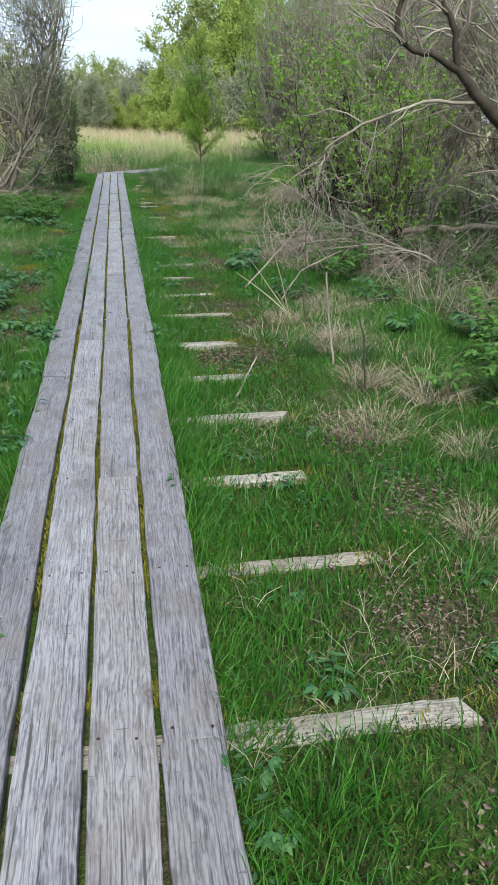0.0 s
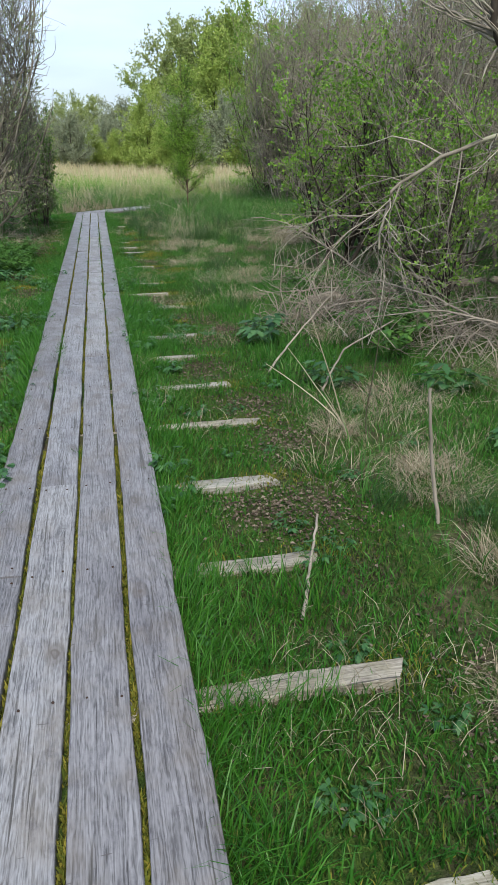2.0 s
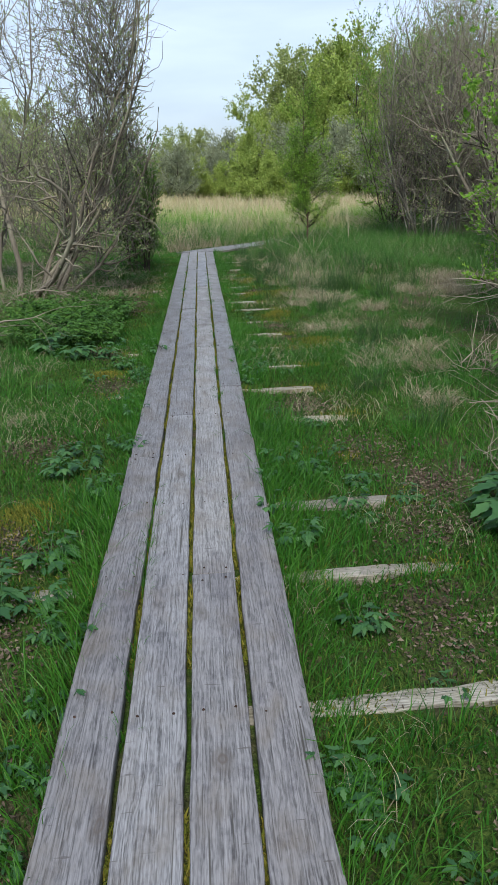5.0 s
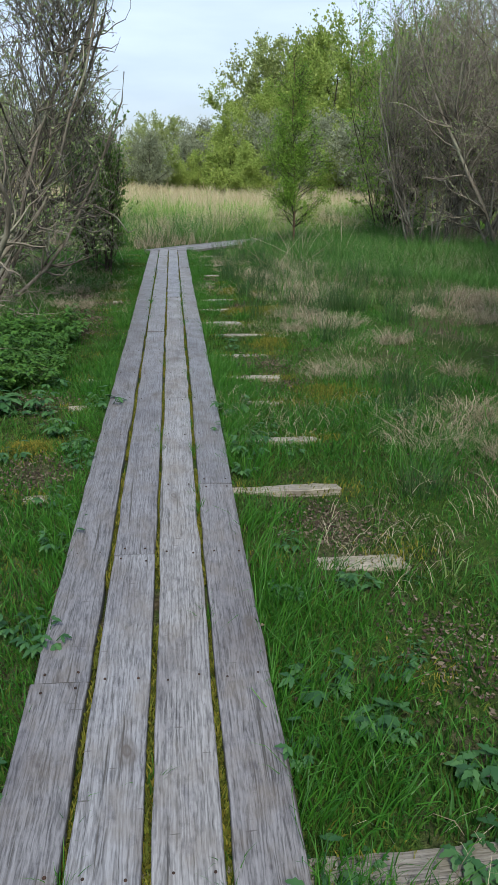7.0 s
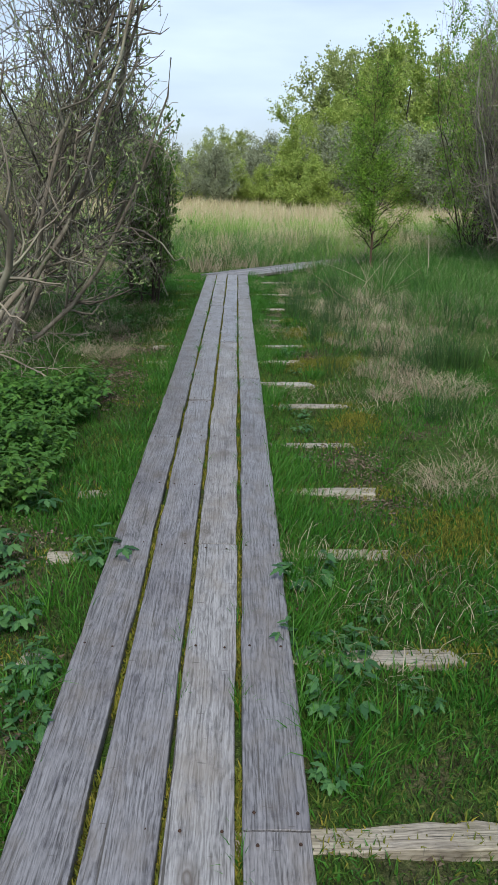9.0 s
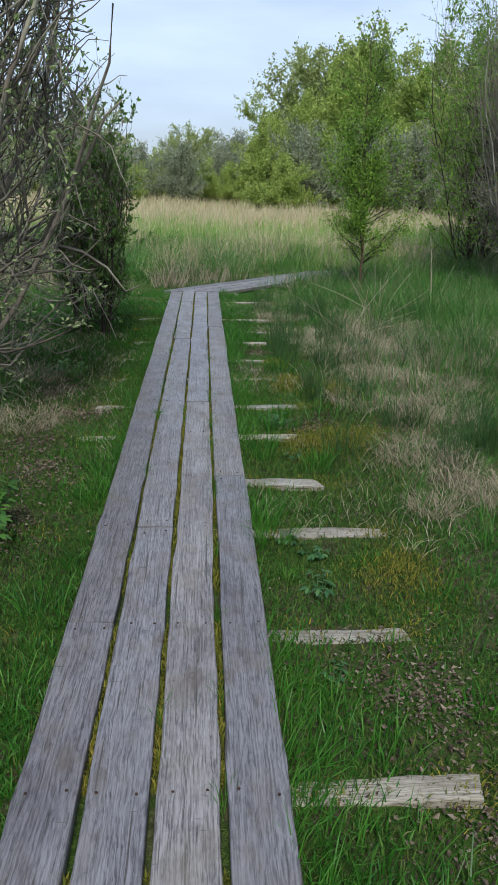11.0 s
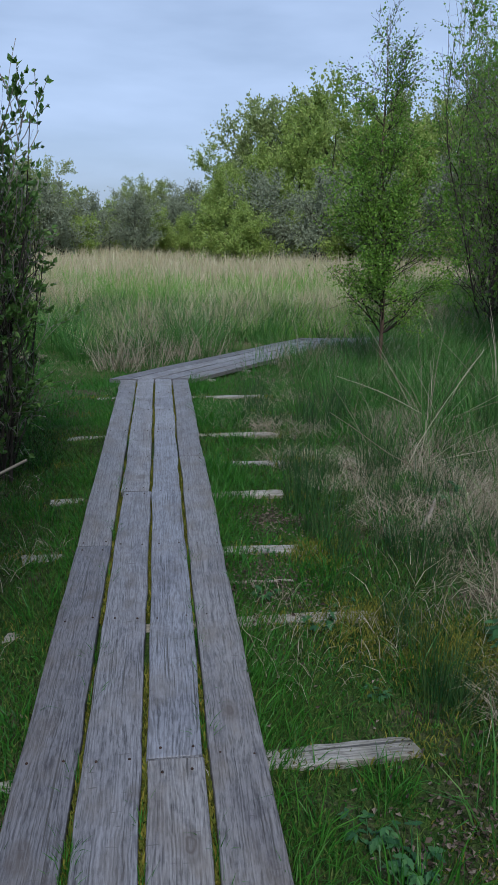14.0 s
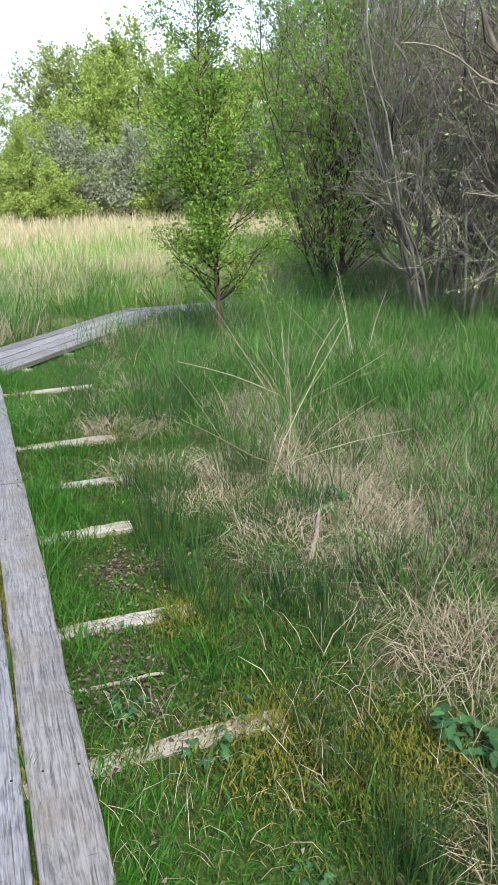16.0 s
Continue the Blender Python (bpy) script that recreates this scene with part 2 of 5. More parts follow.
MEADOW = blade_material("meadow_green", [(0.1, (0.0889, 0.235, 0.0336)), (0.5, (0.167, 0.37, 0.056)), (0.9, (0.326, 0.482, 0.123))], 0.55, 0.3, 0.3)
CARPET = blade_material("moss_carpet", [(0.1, (0.0197, 0.016, 0.0104)), (0.28, (0.0317, 0.036, 0.012)), (0.42, (0.0246, 0.08, 0.012)), (0.62, (0.0528, 0.128, 0.016)), (0.85, (0.127, 0.152, 0.036)), (0.98, (0.239, 0.224, 0.136))], 0.9, 0.2, 1.7)
RUSH = blade_material("rush_stems", [(0.1, (0.0135, 0.045, 0.0135)), (0.5, (0.027, 0.081, 0.0225)), (0.9, (0.081, 0.135, 0.0405))], 0.5, 0.1)
MOSS = blade_material("moss_tufts", [(0.1, (0.05, 0.075, 0.012)), (0.5, (0.13, 0.15, 0.02)), (0.9, (0.27, 0.23, 0.04))], 0.9, 0.25)
LITTER = blade_material("fallen_leaves", [(0.1, (0.025, 0.018, 0.013)), (0.5, (0.085, 0.062, 0.045)), (0.9, (0.25, 0.205, 0.16))], 0.8, 0.05, 2.0)
HERB = blade_material("herb_leaf", [(0.1, (0.018, 0.065, 0.024)), (0.5, (0.038, 0.115, 0.038)), (0.9, (0.09, 0.20, 0.065))], 0.5, 0.25)
NETTLE = blade_material("nettle_leaf", [(0.1, (0.0298, 0.0901, 0.017)), (0.5, (0.0616, 0.16, 0.0276)), (0.9, (0.128, 0.255, 0.0478))], 0.5, 0.3)
WILLOW_LEAF = blade_material("willow_leaf", [(0.1, (0.132, 0.198, 0.077)), (0.5, (0.253, 0.341, 0.138)), (0.9, (0.418, 0.484, 0.242))], 0.6, 0.25)
GREEN_LEAF = blade_material("spring_leaf", [(0.1, (0.0747, 0.19, 0.023)), (0.5, (0.161, 0.333, 0.0403)), (0.9, (0.299, 0.483, 0.0805))], 0.5, 0.35)
BIRCH_LEAF = blade_material("birch_leaf", [(0.1, (0.08, 0.18, 0.02)), (0.5, (0.16, 0.31, 0.035)), (0.9, (0.28, 0.43, 0.07))], 0.5, 0.35)
DARK_LEAF = blade_material("dark_leaf", [(0.1, (0.045, 0.11, 0.025)), (0.5, (0.09, 0.19, 0.04)), (0.9, (0.18, 0.30, 0.07))], 0.5, 0.25)
LIME_CROWN = blade_material("lime_crown", [(0.1, (0.15, 0.24, 0.045)), (0.5, (0.27, 0.37, 0.08)), (0.9, (0.42, 0.49, 0.14))], 0.6, 0.3, 0.2)
OLIVE_CROWN = blade_material("olive_crown", [(0.1, (0.18, 0.24, 0.08)), (0.5, (0.29, 0.36, 0.13)), (0.9, (0.43, 0.48, 0.21))], 0.7, 0.25, 0.2)
GREY_CROWN = blade_material("grey_crown", [(0.1, (0.15, 0.18, 0.115)), (0.5, (0.23, 0.265, 0.17)), (0.9, (0.33, 0.36, 0.25))], 0.8, 0.2, 0.2)
BARK = bark_material("willow_bark", (0.0576, 0.0492, 0.0408), (0.288, 0.252, 0.204), 16, (0.324, 0.324, 0.24))
TWIG = bark_material("grey_twig", (0.09, 0.0768, 0.0624), (0.396, 0.354, 0.294), 9)
GREY_BARK = bark_material("lichen_bark", (0.0448, 0.0392, 0.035), (0.21, 0.193, 0.165), 16, (0.336, 0.35, 0.294))
DARK_TWIG = bark_material("dark_twig", (0.045, 0.04, 0.034), (0.26, 0.24, 0.205), 9)
DARK_BARK = bark_material("dark_bark", (0.018, 0.015, 0.012), (0.075, 0.062, 0.048), 18)
BIRCH_BARK = bark_material("birch_bark", (0.045, 0.03, 0.024), (0.20, 0.135, 0.095), 22)
DEAD_STEM = bark_material("dead_stem", (0.085, 0.07, 0.058), (0.40, 0.35, 0.29), 10)


# ---- shape helpers ----
def hash2(i, j, seed):
    h = (i.astype(np.int64) * 374761393 + j.astype(np.int64) * 668265263 + seed * 974634777) & 0x7FFFFFFF
    h = ((h ^ (h >> 13)) * 1274126177) & 0x7FFFFFFF
    return ((h ^ (h >> 16)) & 0xFFFF) / 65535.0


def drift(x, y, size, seed=0):
    """Smooth noise from 0 to 1 over the plan, with features of that size in metres."""
    x, y = np.asarray(x, float) / size, np.asarray(y, float) / size
    i, j = np.floor(x), np.floor(y)
    u, v = x - i, y - j
    u, v = u * u * (3 - 2 * u), v * v * (3 - 2 * v)
    i, j = i.astype(np.int64), j.astype(np.int64)
    a, b, c, d = hash2(i, j, seed), hash2(i + 1, j, seed), hash2(i, j + 1, seed), hash2(i + 1, j + 1, seed)
    return (a * (1 - u) + b * u) * (1 - v) + (c * (1 - u) + d * u) * v


def mesh_of(name, verts, face_sets, material, smooth=False):
    """One mesh from arrays: verts (n, 3) and sets of faces (m, k)."""
    me = bpy.data.meshes.new(name)
    verts = np.asarray(verts, np.float32)
    face_sets = [np.asarray(f, np.int32) for f in face_sets if len(f)]
    loops = np.concatenate([f.ravel() for f in face_sets])
    totals = np.concatenate([np.full(len(f), f.shape[1], np.int32) for f in face_sets])
    me.vertices.add(len(verts))
    me.vertices.foreach_set("co", verts.ravel())
    me.loops.add(len(loops))
    me.loops.foreach_set("vertex_index", loops)
    me.polygons.add(len(totals))
    me.polygons.foreach_set("loop_start", np.concatenate([[0], np.cumsum(totals)[:-1]]).astype(np.int32))
    me.polygons.foreach_set("loop_total", totals)
    me.polygons.foreach_set("use_smooth", np.full(len(totals), smooth, bool))
    me.materials.append(material)
    me.update(calc_edges=True)
    return me


def piece(name, me, parent=None, label=""):
    ob = new(name, me)
    ob.parent = parent
    return tagged(ob, label)


def unit(v):
    return v / np.maximum(np.linalg.norm(v, axis=-1, keepdims=True), 1e-9)


def ground_z(x, y):
    x, y = np.asarray(x, float), np.asarray(y, float)
    side = np.abs(x - deck_mid(y))
    z = -0.066 + 0.045 * (drift(x, y, 0.55, 3) - 0.5) + 0.03 * (drift(x, y, 0.21, 4) - 0.5)
    rise = np.clip((side - 1.1) / 1.6, 0, 1)
    z = z + rise * (0.05 + 0.16 * (drift(x, y, 1.7, 5) - 0.35))
    near = np.clip((0.62 - side) / 0.2, 0, 1) * (y < 23)
    z = z * (1 - near) + near * -0.052
    # the walk's bent end lies flush with the ground
    end = np.clip((y - 21.5) / 1.5, 0, 1) * np.clip((28.0 - y) / 1.5, 0, 1) * np.clip((5.5 - x) / 1.0, 0, 1) * np.clip((x + 1.5) / 1.0, 0, 1)
    z = z * (1 - end) + end * np.minimum(z, -0.075)
    far = np.clip((np.hypot(x, y) - 60) / 300, 0, 1)
    return z * (1 - far) - 0.1 * far


def deck_mid(y):
    return -0.2 + 0.0205 * (np.asarray(y, float) - 1.0)


SLEEPER_Y = [-1.5, -0.75, 0.0, 0.78, 1.57, 2.33, 3.08, 3.80, 4.52, 5.29, 6.10, 6.86, 7.67, 8.36, 9.03, 9.82, 10.52, 11.27, 12.0, 12.69, 13.47, 14.29, 14.93, 15.70, 16.42, 17.25, 17.98, 18.78, 19.50, 20.22, 20.95, 21.68]
# where the ends that lie open reach to
SLEEPER_END = {1.57: 0.86, 2.33: 0.88, 3.08: 0.78, 3.80: 0.86, 5.29: 0.83, 6.10: 0.94, 6.86: 0.92, 9.03: 0.80, 9.82: 1.0, 13.47: 0.95, 14.29: 1.08, 14.93: 0.86, 15.70: 0.88, 10.52: 0.9, 11.27: 0.95, 12.0: 0.86, 12.69: 0.95, 16.42: 0.95, 17.25: 1.08, 17.98: 1.02, 18.78: 0.97}
# planked runs: middle of the run at its start, bearing from +y towards +x in degrees, length
BEND1, BEND2 = 39.5, 84.0
RUNS = [((deck_mid(-2.6).item(), -2.6), 1.174, 25.0), ((0.22, 22.43), BEND1, 3.85), ((2.669, 25.401), BEND2, 1.5)]
PLANK_W, GAP = 0.166, 0.0185


def on_deck(x, y, margin=0.0):
    x, y = np.asarray(x, float), np.asarray(y, float)
    hit = np.abs(x - deck_mid(y)) < 0.36 + margin
    hit &= y < 22.43 + margin
    for (ox, oy), a, length in RUNS[1:]:
        s = (x - ox) * math.sin(radians(a)) + (y - oy) * math.cos(radians(a))
        u = (x - ox) * math.cos(radians(a)) - (y - oy) * math.sin(radians(a))
        hit |= (np.abs(u) < 0.36 + margin) & (s > -0.3) & (s < length) & (y > 22.3)
    return hit


def near_sleeper(x, y, margin=0.05):
    ys = np.array(SLEEPER_Y)
    d = np.min(np.abs(np.asarray(y)[:, None] - ys[None, :]), axis=1)
    side = np.asarray(x) - deck_mid(y)
    return (d < margin) & (side < 1.02) & (side > -0.62)


def blades(name, x, y, z, height, width, lean, material, curl=1.0, heading=None, short=False):
    """Grass: every blade a bent, tapering strip of two quads and a tip."""
    n = len(x)
    a = rng.uniform(0, 2 * np.pi, n)
    h = rng.uniform(0, 2 * np.pi, n) if heading is None else heading
    side = np.stack([np.cos(a), np.sin(a), np.zeros(n)], 1) * (np.asarray(width) * 0.5)[:, None]
    way = np.stack([np.cos(h), np.sin(h), np.zeros(n)], 1)
    base = np.stack([x, y, z], 1)
    up = np.array([0, 0, 1.0])
    lean, height = np.asarray(lean), np.asarray(height)
    rows = []
    for f, w in ((0.0, 1.0), (0.5, 0.85)) if short else ((0.0, 1.0), (0.38, 0.9), (0.75, 0.55)):
        bend = lean * f ** (1 + 0.6 * curl)
        mid = base + way * (height * bend)[:, None] + up * (height * f * np.sqrt(np.maximum(1 - np.minimum(lean * f * 0.8, 0.95) ** 2, 0.05)))[:, None]
        rows += [mid - side * w, mid + side * w]
    tip = base + way * (height * lean)[:, None] + up * (height * np.sqrt(np.maximum(1 - np.minimum(lean * 0.9, 0.98) ** 2, 0.03)))[:, None]
    verts = np.stack(rows + [tip], 1).reshape(-1, 3)
    if short:
        k = np.arange(n)[:, None] * 5
        return mesh_of(name, verts, [k + np.array([0, 1, 3, 2]), k + np.array([2, 3, 4])], material)
    k = np.arange(n)[:, None] * 7
    quads = np.concatenate([k + np.array([0, 1, 3, 2]), k + np.array([2, 3, 5, 4])])
    tris = k + np.array([4, 5, 6])
    return mesh_of(name, verts, [quads, tris], material)


def leaf_mesh(name, at, way, size, material, width=0.55, fold=0.18):
    """Leaves: folded diamonds, each of two faces, pointing along way."""
    n = len(at)
    way = unit(way)
    other = unit(np.cross(way, unit(rng.normal(size=(n, 3)))))
    normal = np.cross(way, other)
    size = np.asarray(size)[:, None]
    b, t = at, at + way * size
    m = at + way * size * 0.45 + normal * size * fold
    verts = np.stack([b, m - other * size * width * 0.5, t, m + other * size * width * 0.5], 1).reshape(-1, 3)
    k = np.arange(n)[:, None] * 4
    return mesh_of(name, verts, [np.concatenate([k + np.array([0, 1, 2]), k + np.array([0, 2, 3])])], material)


def grow(base, way, length, radius, points, wander, lift, taper=0.25):
    """Branches as bent lines: places (n, points, 3) and radii (n, points)."""
    n = len(base)
    step = (length / (points - 1))[:, None]
    places, d = [base], unit(way)
    for _ in range(points - 1):
        places.append(places[-1] + d * step)
        d = unit(d + rng.normal(0, wander, (n, 3)) + np.array([0, 0, lift]))
    f = np.linspace(0, 1, points)[None, :]
    return np.stack(places, 1), radius[:, None] * (1 - f * (1 - taper))


def sprout(lines, count, low, high, spread, length, thin, droop=0.0):
    """Where side branches leave their parents: base, way, length, radius."""
    places, radii = lines
    n, k, _ = places.shape
    who = rng.integers(0, n, count)
    f = rng.uniform(low, high, count) * (k - 1)
    i = np.minimum(f.astype(int), k - 2)
    w = (f - i)[:, None]
    base = places[who, i] * (1 - w) + places[who, i + 1] * w
    along = unit(places[who, i + 1] - places[who, i])
    across = unit(np.cross(along, rng.normal(size=(count, 3))))
    a = rng.uniform(*spread, count)[:, None]
    way = along * np.cos(a) + across * np.sin(a) + np.array([0, 0, -droop])
    total = np.linalg.norm(places[:, -1] - places[:, 0], axis=1)[who]
    return base, way, total * rng.uniform(*length, count), radii[who, i] * thin


def tubes(name, sets, material):
    """Tubes round bent lines; sets: (places, radii, sides)."""
    verts, faces, at = [], [], 0
    for places, radii, sides in sets:
        n, k, _ = places.shape
        d = unit(np.gradient(places, axis=1))
        ref = np.where(np.abs(d[..., 2:3]) > 0.9, np.array([1.0, 0, 0]), np.array([0, 0, 1.0]))
        u = unit(np.cross(d, ref))
        v = np.cross(d, u)
        a = np.arange(sides) * 2 * np.pi / sides
        ring = places[:, :, None, :] + radii[:, :, None, None] * (u[:, :, None, :] * np.cos(a)[:, None] + v[:, :, None, :] * np.sin(a)[:, None])
        verts.append(ring.reshape(-1, 3))
        idx = at + np.arange(n * k * sides).reshape(n, k, sides)
        nxt = np.roll(idx, -1, axis=2)
        faces.append(np.stack([idx[:, :-1], nxt[:, :-1], nxt[:, 1:], idx[:, 1:]], -1).reshape(-1, 4))
        at += n * k * sides
    return mesh_of(name, np.concatenate(verts), [np.concatenate(faces)], material, True)


def thing(name, label, category, group="", m=None):
    ob = new(name)
    ob.empty_display_size = 0.2
    if m is not None:
        ob.matrix_world = m
    return tagged(ob, label, category, group)


# ---- ground ----
def ground():
    def axis(lo, hi, step, reach):
        fine = np.arange(lo, hi + step / 2, step)
        out, g, s = [], step, 0.0
        while s < reach:
            g *= 1.22
            s += g
            out.append(s)
        out = np.array(out)
        return np.concatenate([lo - out[::-1], fine, hi + out])
    xs, ys = axis(-3.2, 5.2, 0.085, 3000), axis(-1.0, 27.0, 0.1, 3000)
    gx, gy = np.meshgrid(xs, ys)
    verts = np.stack([gx, gy, ground_z(gx.ravel(), gy.ravel()).reshape(gx.shape)], -1).reshape(-1, 3)
    idx = np.arange(gx.size).reshape(gx.shape)
    faces = np.stack([idx[:-1, :-1], idx[:-1, 1:], idx[1:, 1:], idx[1:, :-1]], -1).reshape(-1, 4)
    ob = new("ground", mesh_of("ground", verts, [faces], GROUND, True))
    tagged(ob, "damp mossy bog ground with bare soil and leaf litter", "ground", kind="structure")


ground()


# ---- boardwalk ----
def plank_mesh(name, length, width, thick, seed, cut0=0.0, cut1=0.0, worn=0.004, step=0.16):
    """A board along +y from its start, top at z = 0: rounded, slightly wavy edges, uneven ends; cuts are slopes of the ends."""
    r = np.random.default_rng(seed)
    k = max(int(length / step), 4) + 1
    s = np.linspace(0, length, k)
    half = width / 2
    prof = np.array([(-half, -thick), (-half, -0.005), (-half + 0.002, -0.0012), (-half + 0.007, 0.0), (-half * 0.3, 0.0012), (half * 0.3, 0.0012), (half - 0.007, 0.0), (half - 0.002, -0.0012), (half, -0.005), (half, -thick)])
    wave = np.interp(s, np.linspace(0, length, 6), r.normal(0, worn * 0.8, 6))
    left, right = r.normal(0, worn * 0.55, k), r.normal(0, worn * 0.55, k)
    sag = np.interp(s, np.linspace(0, length, 5), r.normal(0, 0.0022, 5))
    twist = r.normal(0, 0.006) * (s / length - 0.5)
    verts = []
    for i in range(k):
        for u, z in prof:
            uu = u + wave[i] + (left[i] if u < 0 else right[i]) * abs(u) / half
            ss = s[i]
            if i == 0:
                ss += u * cut0 + r.normal(0, 0.0015)
            if i == k - 1:
                ss += u * cut1 + r.normal(0, 0.0015)
            verts.append((uu, ss, z + sag[i] + u * twist[i] - (0.002 if i in (0, k - 1) and z > -0.01 else 0)))
    n = len(prof)
    idx = np.arange(k * n).reshape(k, n)
    nxt = np.roll(idx, -1, axis=1)
    faces = np.stack([idx[:-1], nxt[:-1], nxt[1:], idx[1:]], -1).reshape(-1, 4)
    me = mesh_of(name, np.array(verts), [faces, idx[:1], idx[-1:, ::-1]], PLANK, False)
    return me


def nail_mesh():
    bm = bmesh.new()
    bmesh.ops.create_cone(bm, cap_ends=True, segments=8, radius1=0.0048, radius2=0.0036, depth=0.003)
    me = bpy.data.meshes.new("nail")
    bm.to_mesh(me)
    bm.free()
    me.materials.append(NAIL)
    return me


NAIL_MESH = nail_mesh()
walk_thing = thing("boardwalk", "narrow bog boardwalk of four weathered grey planks laid lengthwise", "boardwalk", m=pose(0, 0, 0))
tagged(walk_thing, kind="structure")
ROW_JOINTS = [[0.0, 4.52, 9.03, 13.49, 17.98], [0.78, 5.31, 9.82, 14.29, 18.78], [-1.5, 3.08, 7.67, 12.02, 16.42, 20.22], [1.54, 6.10, 10.52, 14.93, 19.50]]
seed = 100
for run, ((ox, oy), bearing, length) in enumerate(RUNS):
    for row in range(4):
        u = (row - 1.5) * (PLANK_W + GAP)
        turn = pose(ox, oy, 0, 0, 0, -bearing)
        if run == 0:
            cuts = [0.0] + [j + 2.6 for j in ROW_JOINTS[row]] + [length + u * math.tan(radians(bearing))]
        else:
            a0 = math.tan(radians(bearing if run == 1 else BEND2 - BEND1) * (1.0 if run == 1 else 0.5))
            cuts = [u * a0 + 0.006, length + (u * -math.tan(radians(BEND2 - BEND1) / 2) if run == 1 else 0)]
        for a, b in zip(cuts[:-1], cuts[1:]):
            seed += 1
            c0 = 0.0 if run == 0 or a > 0.8 else a0
            c1 = -math.tan(radians(BEND2 - BEND1) / 2) if run == 1 else 0.0
            me = plank_mesh("plank", b - a - 0.005, PLANK_W, 0.046, seed, c0, c1)
            if row in (1, 2):  # trodden most
                me.materials[0] = WORN_PLANK
            ob = piece("plank", me, walk_thing)
            ob.matrix_world = turn @ pose(u + rng.normal(0, 0.0015), a, rng.normal(0, 0.0018), 0, rng.normal(0, 0.35), rng.normal(0, 0.03))
            if run == 0:
                spots = [sy + 2.6 for sy in SLEEPER_Y if a - 0.02 < sy + 2.6 < b + 0.02]
            else:
                spots = [s for s in np.arange(0.55, length, 0.75) if a < s < b]
            for s in spots:
                for du in (-0.048, 0.05):
                    nail = piece("nail", NAIL_MESH, ob)
                    at = min(max(s - a, 0.045), b - a - 0.05)
                    nail.matrix_local = pose(du + rng.normal(0, 0.006), at + rng.normal(0, 0.008), 0.0016)


def sleeper(y, seed):
    r = np.random.default_rng(seed)
    x0, x1 = deck_mid(y).item() - 0.58 + r.uniform(-0.09, 0.06), SLEEPER_END.get(y, deck_mid(y).item() + r.uniform(0.9, 1.1))
    me = plank_mesh("sleeper", x1 - x0, 0.088 + r.uniform(-0.008, 0.014), 0.085, seed, r.uniform(-0.2, 0.2), r.uniform(-0.5, 0.5), 0.006, 0.06)
    me.materials[0] = SLEEPER
    ob = new("sleeper", me)
    ob.matrix_world = pose(x0, y, -0.0575, -0.55 + r.normal(0, 0.3), 0, -90 + r.normal(0, 0.9)) @ pose(0, 0, 0, 1.1, r.normal(0, 2.0), 0)
    tagged(ob, "bleached half-buried timber sleeper under the boardwalk", "timber sleeper", "sleepers under the boardwalk")


for i, sy in enumerate(SLEEPER_Y):
    sleeper(sy, 500 + i)
for (ox, oy), bearing, length in RUNS[1:]:
    for j, s in enumerate(np.arange(0.55, length, 0.75)):
        me = plank_mesh("sleeper", 0.86, 0.09, 0.085, 700 + j, worn=0.006)
        me.materials[0] = SLEEPER
        ob = new("sleeper", me)
        ob.matrix_world = pose(ox, oy, 0, 0, 0, -bearing) @ pose(-0.43, s, -0.0485, 0, 0, -90)
        tagged(ob, "bleached timber sleeper under the bent boardwalk end", "timber sleeper", "sleepers under the boardwalk")


# ---- shrubs and trees ----
def gather(lines, reach):
    """Draws far-straying branches in towards the crown."""
    p = lines[0]
    r = np.maximum(np.linalg.norm(p[..., :2], axis=-1, keepdims=True), 1e-6)
    p[..., :2] *= reach * np.tanh(r / reach) / r
    return lines


